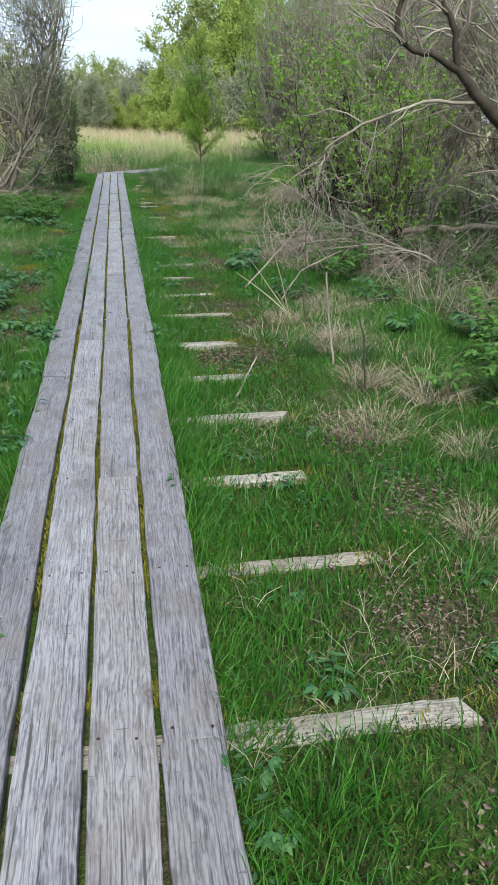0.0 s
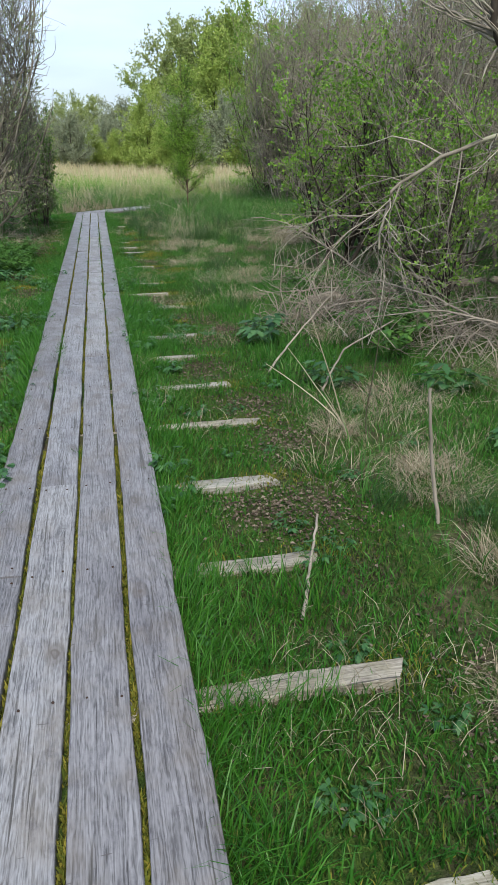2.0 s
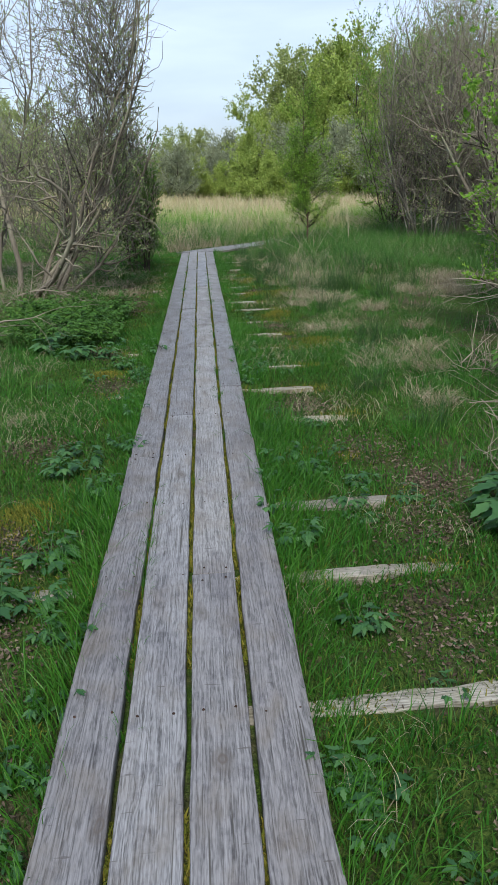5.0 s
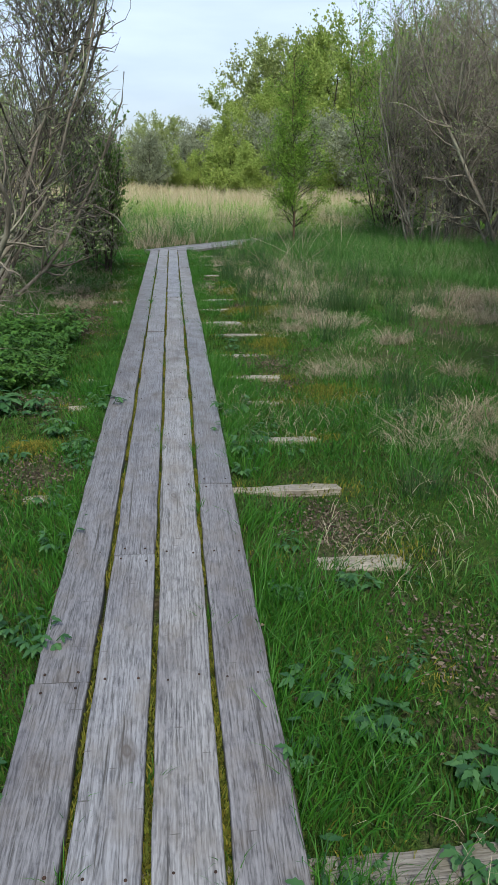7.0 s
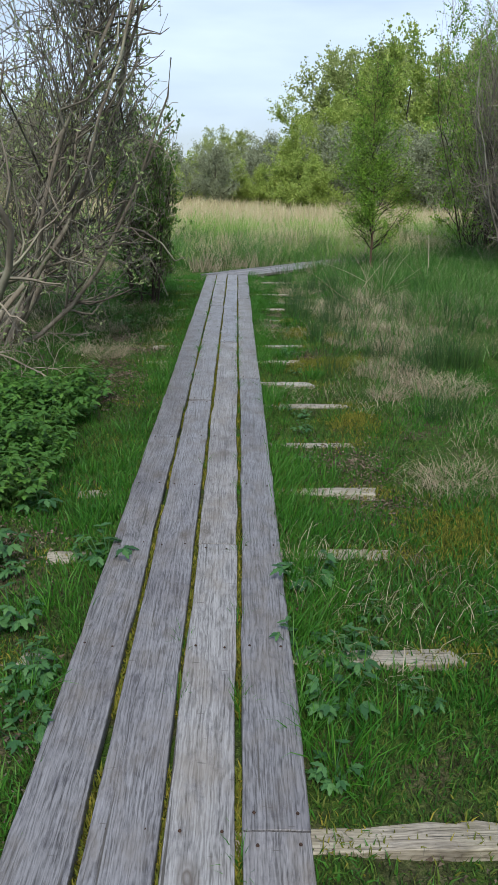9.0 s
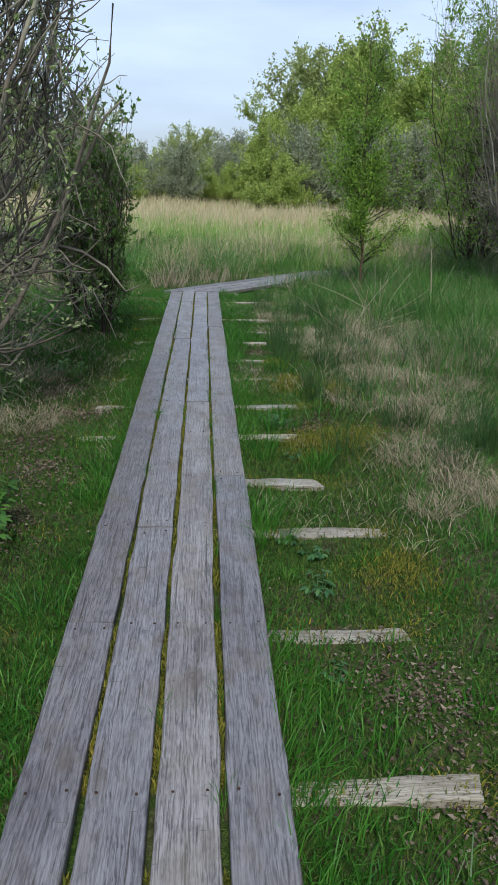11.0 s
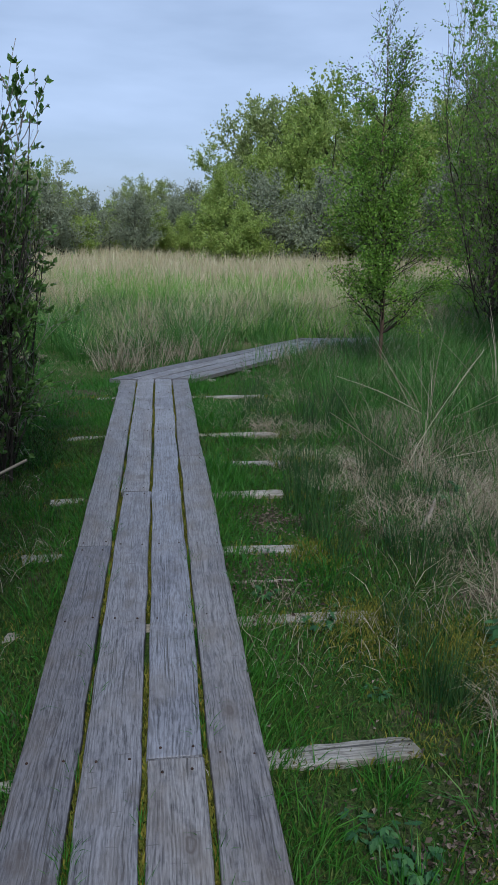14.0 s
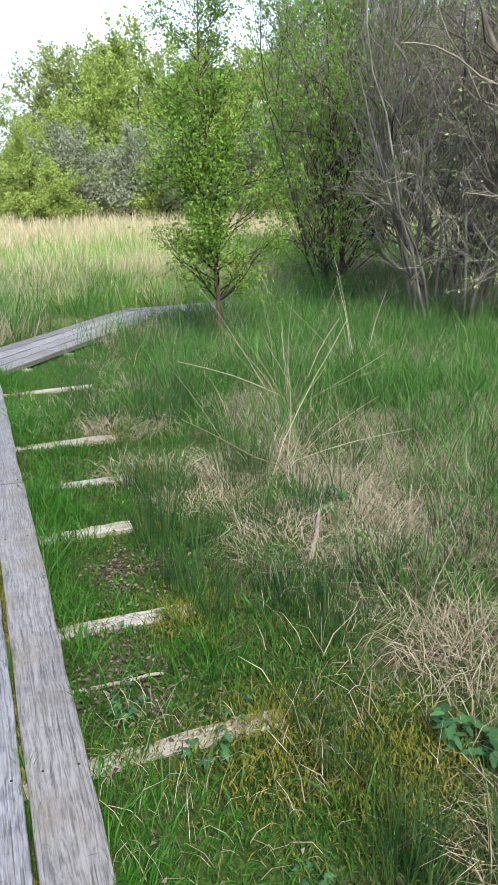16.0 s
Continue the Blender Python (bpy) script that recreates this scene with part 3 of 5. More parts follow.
def shrub(name, label, category, height, stems, spread, counts, leaf, leaf_size, leaf_count, bark=BARK, twig=TWIG, stem_r=0.03, lift=0.06, group="", leaf_width=0.5, low=0.15, ring=0.22, droop=0.0, reach=0.0, crook=1.0, lean=0.0, stout=1.0):
    """A many-stemmed shrub standing at the origin: stems, boughs, twigs and leaves."""
    ob = thing(name, label, category, group)
    reach = reach or height * 0.64
    a = rng.uniform(0, 2 * np.pi, stems)
    base = np.stack([np.cos(a) * ring * rng.uniform(0.2, 1, stems), np.sin(a) * ring * rng.uniform(0.2, 1, stems), np.full(stems, -0.12)], 1)
    tilt = rng.uniform(*spread, stems)
    way = np.stack([np.cos(a) * np.sin(tilt) + lean, np.sin(a) * np.sin(tilt), np.cos(tilt)], 1)
    main = grow(base, way, height * rng.uniform(0.75, 1.1, stems), stem_r * rng.uniform(0.6, 1.2, stems), 10, 0.11 * crook, lift, 0.22)
    gather(main, reach * 0.9)
    for i in range(stems):
        piece("stem", tubes("stem", [(main[0][i:i + 1], main[1][i:i + 1], 7)], bark), ob)
    one = grow(*sprout(main, counts[0], low, 0.97, (0.45, 1.15), (0.22, 0.5), 0.55, droop), 7, 0.17 * crook, 0.05)
    gather(one, reach)
    two = grow(*sprout(one, counts[1], 0.15, 1.0, (0.35, 1.0), (0.3, 0.65), 0.55), 5, 0.2 * crook, 0.04)
    gather(two, reach * 1.08)
    two[1][:] = np.maximum(two[1], 0.0028 * stout)
    three = grow(*sprout(two, counts[2], 0.1, 1.0, (0.3, 0.95), (0.35, 0.8), 0.6), 3, 0.22, 0.04)
    three[1][:] = np.clip(three[1], 0.0019 * stout, 0.004 * stout)
    tagged(piece("branchwork", tubes("branchwork", [(*one, 4)], bark), ob), kind="stuff")
    tagged(piece("twig_spray", tubes("twig_spray", [(*two, 3), (*three, 3)], twig), ob), kind="stuff")
    if leaf_count:
        at, way, _, _ = sprout(three, leaf_count, 0.1, 1.0, (0.3, 1.2), (0.3, 0.8), 0.6)
        me = leaf_mesh("foliage", at, way + np.array([0, 0, 0.25]), leaf_size * rng.uniform(0.6, 1.3, leaf_count), leaf, leaf_width)
        tagged(piece("foliage", me, ob), kind="stuff")
    return ob


def put(ob, spots, label=None):
    """The thing itself at the first spot and copies at the others: x, y, turn, size."""
    made = []
    for i, (x, y, turn, size) in enumerate(spots):
        m = pose(x, y, ground_z(x, y).item() - 0.01, 0, 0, turn)
        o = ob if i == 0 else copy_thing(ob, m)
        o.matrix_world = m @ Matrix.Diagonal((size, size, size, 1))
        made.append(o)
    return made


GREY_L = "grey-twigged goat willow shrub with sparse small leaves in grass"
# the right-hand thicket and the willows along the left
big_a = shrub("willow_shrub", GREY_L, "shrub", 4.6, 9, (0.15, 0.85), (190, 1050, 1700), WILLOW_LEAF, 0.042, 6500, group="grey willow thicket", stem_r=0.042, crook=1.35, stout=1.2)
put(big_a, [(4.7, 13.6, 180, 0.75), (6.9, 21.4, 100, 1.1), (5.4, 9.0, 230, 1.05), (8.6, 24.5, 300, 1.25), (6.4, 14.6, 20, 0.9)])
big_b = shrub("willow_shrub", GREY_L, "shrub", 4.2, 8, (0.1, 0.75), (170, 1050, 1700), WILLOW_LEAF, 0.04, 4500, group="grey willow thicket", stem_r=0.045, lift=0.04, crook=1.4, stout=1.2)
put(big_b, [(7.2, 25.3, 0, 1.15), (6.9, 17.6, 60, 0.95), (5.9, 15.6, 10, 0.9), (7.6, 10.5, 110, 1.2), (4.8, 6.4, 70, 1.05), (7.9, 18.6, 140, 1.2), (5.9, 11.8, 310, 0.9)])
bare = shrub("willow_shrub", "bare grey branching thicket shrub with trunks leaning out", "shrub", 4.6, 17, (0.05, 0.5), (260, 1300, 2400), GREEN_LEAF, 0.034, 3200, group="grey willow thicket", bark=GREY_BARK, stem_r=0.026, lift=0.02, reach=1.65, crook=1.4, stout=1.2, ring=0.6)
put(bare, [(5.8, 22.8, 30, 1.0), (7.2, 23.9, 190, 1.05), (4.3, 10.4, 80, 0.75)])
# the old willow that hangs out towards the walk, and those behind it
old = shrub("willow_tree", "spreading old willow with crooked grey limbs and tiny leaves", "tree", 4.7, 13, (0.2, 1.1), (270, 1700, 3000), WILLOW_LEAF, 0.036, 9500, group="grey willow thicket", bark=BARK, twig=DARK_TWIG, stem_r=0.036, lift=0.03, reach=2.3, crook=1.6, lean=0.3, stout=1.15, ring=0.5, low=0.2)
put(old, [(-2.3, 16.3, 0, 1.1), (-4.3, 17.2, -30, 0.95)])
leafy = shrub("hawthorn_shrub", "dark-stemmed shrub with fresh green leaves over dead grass", "shrub", 2.7, 6, (0.15, 0.7), (120, 750, 1600), GREEN_LEAF, 0.040, 9500, DARK_BARK, TWIG, 0.032, group="young green shrubs", leaf_width=0.75, crook=1.3)
put(leafy, [(3.05, 11.3, 0, 1.05), (3.5, 8.6, 130, 0.8), (4.6, 13.4, 220, 1.0)])
privet = shrub("green_shrub", "dense dark green leafy shrub with brown stems in grass", "shrub", 2.2, 16, (0.05, 0.3), (180, 950, 2000), DARK_LEAF, 0.042, 12500, DARK_BARK, TWIG, 0.012, 0.1, group="", leaf_width=0.65, low=0.04, reach=0.5, ring=0.26)
put(privet, [(-0.9, 19.3, 0, 1.0)])
behind = shrub("green_shrub", "tall light green shrub with thin dark stems", "shrub", 5.2, 8, (0.08, 0.6), (200, 1200, 2600), GREEN_LEAF, 0.05, 21000, DARK_BARK, BARK, 0.026, group="tall green shrubs", leaf_width=0.7, reach=1.5, low=0.03)
put(behind, [(5.75, 25.9, 0, 0.95), (7.8, 29.8, 70, 1.05), (9.8, 30.5, 110, 1.2), (11.5, 26.0, 200, 1.2)])
sparse = shrub("willow_shrub", "light grey-green willow shrub at the meadow edge", "shrub", 3.2, 8, (0.15, 0.7), (110, 700, 1500), OLIVE_CROWN, 0.07, 4500, group="meadow edge shrubs", stem_r=0.03)
put(sparse, [(-4.2, 25.5, 0, 0.85), (-7.0, 29.0, 200, 1.2)])


def birch():
    ob = thing("young_birch", "slender young birch with reddish peeling trunk and fresh green leaves", "tree", m=pose(2.85, 22.75, ground_z(2.85, 22.75).item(), 0, 0, 0))
    trunk = grow(np.array([[0, 0, -0.1]]), np.array([[-0.02, 0, 1.0]]), np.array([3.9]), np.array([0.025]), 16, 0.05, 0.06, 0.12)
    piece("trunk", tubes("trunk", [(*trunk, 9)], BIRCH_BARK), ob, "thin reddish-brown trunk with peeling bark")
    one = grow(*sprout(trunk, 120, 0.15, 0.97, (0.6, 1.2), (0.12, 0.27), 0.42), 8, 0.10, 0.05)
    tail = np.clip((one[0][:, :1, 2:3] - 0.4) / 3.6, 0, 1)
    one = (one[0][:, :1] + (one[0] - one[0][:, :1]) * (0.95 - 0.62 * tail), one[1])
    two = grow(*sprout(one, 900, 0.15, 1.0, (0.3, 0.9), (0.2, 0.5), 0.5), 5, 0.14, 0.02)
    two[1][:] = np.maximum(two[1], 0.002)
    three = grow(*sprout(two, 2400, 0.2, 1.0, (0.3, 0.9), (0.3, 0.7), 0.6), 3, 0.2, 0.0)
    three[1][:] = np.clip(three[1], 0.0013, 0.003)
    tagged(piece("branchwork", tubes("branchwork", [(*one, 5)], DARK_BARK), ob), kind="stuff")
    tagged(piece("twig_spray", tubes("twig_spray", [(*two, 3), (*three, 3)], DARK_BARK), ob), kind="stuff")
    at, way, _, _ = sprout(three, 24000, 0.0, 1.0, (0.4, 1.3), (0.3, 0.8), 0.6)
    keep = rng.uniform(0, 1, len(at)) > np.clip((at[:, 2] - 2.2) / 1.6, 0, 0.86)
    at, way = at[keep], way[keep]
    me = leaf_mesh("foliage", at + rng.normal(0, 0.05, at.shape), way + np.array([0, 0, -0.1]), rng.uniform(0.018, 0.038, len(at)), BIRCH_LEAF, 0.8)
    tagged(piece("foliage", me, ob), kind="stuff")


birch()


def far_tree(name, label, height, width, material, clumps, per, size, bark=DARK_BARK, base=0.05, group="", airy=0.5):
    """A distant tree: trunk, limbs and a crown of many leaf clumps round the limb ends."""
    ob = thing(name, label, "tree", group)
    trunk = grow(np.array([[0, 0, -0.2]]), np.array([[0, 0, 1.0]]), np.array([height * 0.8]), np.array([height * 0.016]), 9, 0.05, 0.1, 0.2)
    piece("trunk", tubes("trunk", [(*trunk, 6)], bark), ob)
    one = grow(*sprout(trunk, 34, base, 1.0, (0.4, 1.1), (0.3, 0.55), 0.5), 7, 0.14, 0.08)
    squeeze = width / max(np.abs(one[0][..., :2]).max() * 2, 0.1)
    one[0][..., :2] *= squeeze
    tagged(piece("branchwork", tubes("branchwork", [(*one, 4)], bark), ob), kind="stuff")
    two = grow(*sprout(one, clumps, 0.2, 1.0, (0.3, 1.1), (0.2, 0.5), 0.5), 4, 0.2, 0.05)
    twigs = (two[0], np.clip(two[1], 0.008, 0.02))
    tagged(piece("twig_spray", tubes("twig_spray", [(*twigs, 3)], bark), ob), kind="stuff")
    at, way, _, _ = sprout(two, clumps * per, 0.1, 1.0, (0.2, 1.4), (0.3, 0.6), 0.6)
    at = at + rng.normal(0, airy * 0.3, at.shape)
    at[:, 2] = np.maximum(at[:, 2], 0.15)
    me = leaf_mesh("crown", at, way + np.array([0, 0, 0.2]), size * rng.uniform(0.6, 1.4, len(at)), material, 0.8)
    tagged(piece("crown", me, ob), kind="stuff")
    return ob


def ring_spots(rows):
    """From bearing in degrees and distance to plan places."""
    return [(0.2 + d * math.sin(radians(b)), 12 + d * math.cos(radians(b)), t, s) for b, d, t, s in rows]


lime = far_tree("broadleaf_tree", "bright lime-green spring tree beyond the meadow", 10.5, 8.0, LIME_CROWN, 560, 38, 0.20, group="trees beyond the meadow")
put(lime, ring_spots([(6.1, 88, 0, 0.95), (13.8, 80, 90, 1.35), (7.2, 76, 200, 0.85), (17.5, 74, 30, 1.15), (11.2, 70, 140, 0.95), (21.5, 70, 250, 1.0), (6.6, 55, 80, 0.50), (10.4, 84, 280, 1.2), (19.6, 82, 160, 1.2), (26.0, 64, 10, 1.05), (31.0, 60, 70, 1.1)]))
olive = far_tree("broadleaf_tree", "olive-green tree just coming into leaf beyond the meadow", 12.0, 9.0, OLIVE_CROWN, 560, 36, 0.20, group="trees beyond the meadow")
put(olive, ring_spots([(9.0, 92, 0, 1.3), (0.6, 150, 100, 0.95), (-0.8, 146, 10, 0.8), (16.0, 98, 200, 1.4), (-7.0, 75, 300, 0.62), (-12.0, 80, 40, 0.8), (24.0, 90, 70, 1.15), (-18.0, 70, 150, 0.8), (36.0, 62, 20, 1.1), (8.2, 98, 160, 1.05), (12.0, 90, 330, 1.3), (20.0, 92, 20, 1.3)]))
pale = far_tree("willow_tree", "pale grey-green rounded willow bush in the meadow", 5.2, 7.0, GREY_CROWN, 480, 28, 0.13, group="grey willows in the meadow", base=0.02, airy=0.6)
put(pale, ring_spots([(-0.6, 62, 0, 0.86), (9.4, 52, 90, 0.98), (2.4, 70, 200, 0.85), (-3.6, 66, 30, 0.85), (12.3, 48, 300, 0.95), (-5.6, 50, 120, 0.8), (17.0, 44, 50, 0.9), (-9.0, 56, 10, 1.0), (21.0, 50, 200, 1.1), (-14.0, 48, 80, 1.0), (3.4, 108, 0, 1.55), (27.0, 44, 130, 1.1)]))
bushy = far_tree("green_bush", "fresh green bush at the back of the meadow", 4.4, 6.0, LIME_CROWN, 400, 30, 0.14, group="green bushes in the meadow", base=0.02)
put(bushy, ring_spots([(1.2, 66, 0, 0.8), (5.6, 52, 90, 0.95), (-2.4, 74, 20, 0.9), (7.5, 47, 200, 0.72), (14.6, 46, 50, 0.85), (-4.6, 58, 280, 0.8), (24.0, 42, 160, 1.1), (10.8, 56, 130, 1.0), (3.6, 64, 230, 0.7), (17.5, 52, 310, 1.15), (-7.2, 52, 60, 0.9)]))
belt = far_tree("broadleaf_tree", "hazy distant olive tree in the far wood", 12.0, 13.0, OLIVE_CROWN, 200, 12, 0.6, group="far wood", base=0.02)
put(belt, [(x, 215 + 18 * math.sin(x * 0.7), x * 37 % 360, 0.75 + 0.25 * abs(math.sin(x * 1.3))) for x in range(-150, 200, 11)])
put(copy_thing(belt, pose(0, 0, 0)), [(x, -45 + 8 * math.sin(x), x * 53 % 360, 0.8) for x in range(-60, 70, 14)])


def overhang():
    """The dark dead limb that hangs out over the brambles, on its leaning trunk."""
    ob = thing("leaning_willow", "dark leaning willow with crooked bare limbs over brush", "tree", m=pose(4.1, 5.2, ground_z(4.1, 5.2).item(), 0, 0, 0))
    def line(points, r0, r1, sides=8):
        p = np.array(points)
        f = np.linspace(0, len(p) - 1, len(p) * 4 - 3)
        i = np.minimum(f.astype(int), len(p) - 2)
        w = (f - i)[:, None]
        q = p[i] * (1 - w) + p[i + 1] * w
        q[1:-1] = (q[:-2] + q[1:-1] * 2 + q[2:]) / 4
        q = q + rng.normal(0, 0.008, q.shape)
        return q[None], np.linspace(r0, r1, len(q))[None], sides
    trunk = line([(0.1, 0.6, -0.15), (-0.1, 0.8, 0.5), (-0.5, 0.9, 1.05), (-0.95, 0.9, 1.47), (-1.2, 0.9, 1.68), (-1.42, 0.9, 1.88)], 0.075, 0.034, 9)
    piece("trunk", tubes("trunk", [trunk], DARK_BARK), ob)
    limbs = [line([(-1.40, 0.9, 1.87), (-1.68, 0.9, 1.95), (-1.85, 0.9, 2.0), (-1.91, 0.9, 2.13), (-1.86, 0.9, 2.4), (-1.97, 0.9, 2.85)], 0.028, 0.015),
             line([(-1.38, 0.9, 1.84), (-1.42, 0.88, 2.05), (-1.5, 0.88, 2.2), (-1.66, 0.88, 2.42), (-1.92, 0.84, 2.85)], 0.032, 0.016),
             line([(-1.12, 0.9, 1.6), (-1.6, 0.95, 1.62), (-2.12, 0.95, 1.43), (-2.4, 0.95, 1.26), (-2.46, 0.9, 0.95)], 0.017, 0.006, 6),
             line([(-0.45, 0.9, 1.0), (-0.3, 1.1, 1.6), (0.0, 1.5, 2.2), (0.4, 1.9, 2.9)], 0.045, 0.02)]
    for q in limbs:
        piece("limb", tubes("limb", [q], DARK_BARK if q[2] > 6 else BARK), ob)
    for q in limbs:
        two = grow(*sprout((q[0], q[1]), 26, 0.2, 1.0, (0.5, 1.2), (0.25, 0.6), 0.4), 6, 0.2, 0.0)
        three = grow(*sprout(two, 90, 0.2, 1.0, (0.3, 1.0), (0.3, 0.7), 0.6), 4, 0.22, 0.0)
        three[1][:] = np.maximum(three[1], 0.002)
        tagged(piece("twig_spray", tubes("twig_spray", [(*two, 4), (*three, 3)], TWIG), ob), kind="stuff")


overhang()


# ---- grass ----
def scatter(count, x0, x1, y0, y1, keep):
    x, y = rng.uniform(x0, x1, count), rng.uniform(y0, y1, count)
    k = keep(x, y)
    return x[k], y[k]


def stuff(name, me, label, category):
    return tagged(new(name, me), label, category, kind="stuff")


# places where the soil lies bare under old leaves
BARE = [(-0.66, 16.3), (-0.78, 7.3), (-0.74, 6.45), (0.95, 4.9), (1.02, 9.1), (0.9, 1.95), (1.2, 2.75), (-0.68, 15.05), (0.66, 17.6), (-0.66, 10.8), (1.0, 5.75), (1.2, 8.55), (0.8, 7.3), (0.75, 10.1), (-0.78, 14.4), (-0.85, 15.6), (-0.9, 16.9), (-0.85, 12.1), (-1.0, 9.4), (0.95, 12.6), (1.0, 16.0), (0.85, 18.4), (0.9, 13.1), (1.15, 3.5), (-0.72, 5.6), (-0.85, 8.1), (0.95, 6.4), (1.0, 8.0), (0.8, 0.9), (1.15, 1.3), (0.7, 5.0)]


def growth(x, y):
    """How much grows at a place: little where the soil lies bare."""
    p = np.ones(len(x))
    for cx, cy in BARE:
        p = p * (1 - 0.9 * np.exp(-((x - cx) ** 2 + 0.6 * (y - cy) ** 2) / 0.06))
    return p


def turf_keep(x, y):
    p = 0.17 + 1.9 * drift(x, y, 0.5, 11) * drift(x, y, 1.4, 12) + 0.38 * drift(x, y, 0.16, 13)
    p = p * growth(x, y)
    p = np.where(near_sleeper(x, y) & (np.abs(x - deck_mid(y)) > 0.54), p * 0.12, p)
    return (rng.uniform(0, 1, len(x)) < p) & ~on_deck(x, y, 0.0)


x, y = scatter(560000, -1.8, 2.5, 0.2, 25.0, turf_keep)
n = len(x)
tall = (0.4 + 0.75 * drift(x, y, 0.7, 14)) * (1 - 0.35 * np.clip((y - 12) / 3, 0, 1))
stuff("short_grass", blades("short_grass", x, y, ground_z(x, y) - 0.01, rng.uniform(0.035, 0.115, n) * tall, rng.uniform(0.0035, 0.0075, n), rng.uniform(0.1, 0.95, n), TURF, short=True), "short fresh green turf beside the boardwalk", "grass")


x, y = scatter(640000, -1.25, 1.75, 0.6, 20.5, lambda x, y: (np.abs(x - deck_mid(y)) > 0.36) & (np.abs(x - deck_mid(y)) < 1.3) & ~(near_sleeper(x, y, 0.045) & (rng.uniform(0, 1, len(x)) < 0.9)) & (rng.uniform(0, 1, len(x)) < (0.25 + 0.9 * drift(x, y, 0.4, 17)) * growth(x, y)))
n = len(x)
stuff("moss_carpet", blades("moss_carpet", x, y, ground_z(x, y) - 0.004, rng.uniform(0.015, 0.05, n), rng.uniform(0.003, 0.0065, n), rng.uniform(0.2, 1.0, n), CARPET, short=True), "low carpet of moss and fine grass on the soil", "moss")


def edge_keep(x, y):
    side = np.abs(x - deck_mid(y)) - 0.36
    p = np.exp(-np.maximum(side, 0) / 0.115) * (drift(x, y, 0.8, 21) > 0.27) * (0.3 + drift(x, y, 0.3, 22)) * growth(x, y)
    p = np.where(near_sleeper(x, y, 0.04) & (side > 0.17), p * 0.3, p)
    return (side > -0.01) & (rng.uniform(0, 1, len(x)) < p) & (y < 22.4)


x, y = scatter(330000, -1.3, 1.5, 0.2, 22.4, edge_keep)
n = len(x)
stuff("long_grass", blades("long_grass", x, y, ground_z(x, y) - 0.01, rng.uniform(0.06, 0.21, n) * (0.45 + 0.8 * drift(x, y, 0.6, 23)) * np.where((x < 0) & (y > 8.5), 0.6, 1.0), rng.uniform(0.0025, 0.005, n), rng.uniform(0.15, 1.0, n), LUSH, 1.0, np.where(x > deck_mid(y), 0.0, np.pi) + rng.normal(0, 1.0, n)), "long lush grass along the boardwalk edges", "grass")


def tuft_blades(count, per, x0, x1, y0, y1, radius, keep):
    cx, cy = scatter(count, x0, x1, y0, y1, keep)
    m = len(cx)
    a, r = rng.uniform(0, 2 * np.pi, (m, per)), radius * np.sqrt(rng.uniform(0, 1, (m, per)))
    size = rng.uniform(0.55, 1.2, m)[:, None]
    px, py = cx[:, None] + np.cos(a) * r * size, cy[:, None] + np.sin(a) * r * size
    head = a + rng.normal(0, 0.7, a.shape)
    ok = ~on_deck(px.ravel(), py.ravel(), 0.02)
    return px.ravel()[ok], py.ravel()[ok], np.broadcast_to(size, a.shape).ravel()[ok], head.ravel()[ok]


def sedge_keep(x, y):
    side = x - deck_mid(y)
    p = np.clip((np.abs(side) - 0.95) / 0.7, 0, 1) * (0.25 + drift(x, y, 1.6, 31))
    return rng.uniform(0, 1, len(x)) < p


x, y, s, h = tuft_blades(3400, 34, -5, 7, 0.5, 27, 0.14, sedge_keep)
n = len(x)
grow_tall = 0.55 + 0.75 * np.clip((y - 13) / 8, 0, 1) * (x > 0)
stuff("sedge_tufts", blades("sedge_tufts", x, y, ground_z(x, y) - 0.02, rng.uniform(0.16, 0.46, n) * s * grow_tall, rng.uniform(0.003, 0.007, n), rng.uniform(0.15, 0.95, n), SEDGE, 1.0, h, True), "arching green sedge tufts in the bog", "grass")

# thick dark-green clumps close to the planks and between the sleepers
def clump_keep(x, y):
    side = np.abs(x - deck_mid(y))
    p = np.exp(-np.maximum(side - 0.42, 0) / 0.35) * (0.15 + 1.3 * drift(x, y, 0.9, 24)) * np.where((x < 0) & (y > 8.5), 0.45, 1.0) * growth(x, y)
    return (side > 0.4) & (rng.uniform(0, 1, len(x)) < p) & ~near_sleeper(x, y, 0.06)


x, y, s, h = tuft_blades(3300, 52, -1.5, 1.9, 0.3, 22.2, 0.085, clump_keep)
n = len(x)
stuff("grass_clumps", blades("grass_clumps", x, y, ground_z(x, y) - 0.01, rng.uniform(0.05, 0.18, n) * s, rng.uniform(0.003, 0.0055, n), rng.uniform(0.15, 1.0, n), CLUMP, 1.0, h), "thick dark green grass clumps beside the planks", "grass")

# dead straw tufts and mats
x, y, s, h = tuft_blades(1350, 38, -6, 7.5, 0.5, 27, 0.17, lambda x, y: (drift(x, y, 1.3, 41) > 0.5) & (np.abs(x - deck_mid(y)) > 1.15))
n = len(x)
stuff("dead_grass", blades("dead_grass", x, y, ground_z(x, y) - 0.01, rng.uniform(0.07, 0.22, n) * s, rng.uniform(0.002, 0.004, n), rng.uniform(0.85, 1.1, n), STRAW, 1.0, h), "flattened pale dead grass between the tufts", "grass")
x, y = scatter(90000, -3.5, 4.5, 0.3, 25, lambda x, y: (drift(x, y, 0.9, 43) + 0.5 * drift(x, y, 0.3, 44) > 0.92) & ~on_deck(x, y, 0.03))
n = len(x)
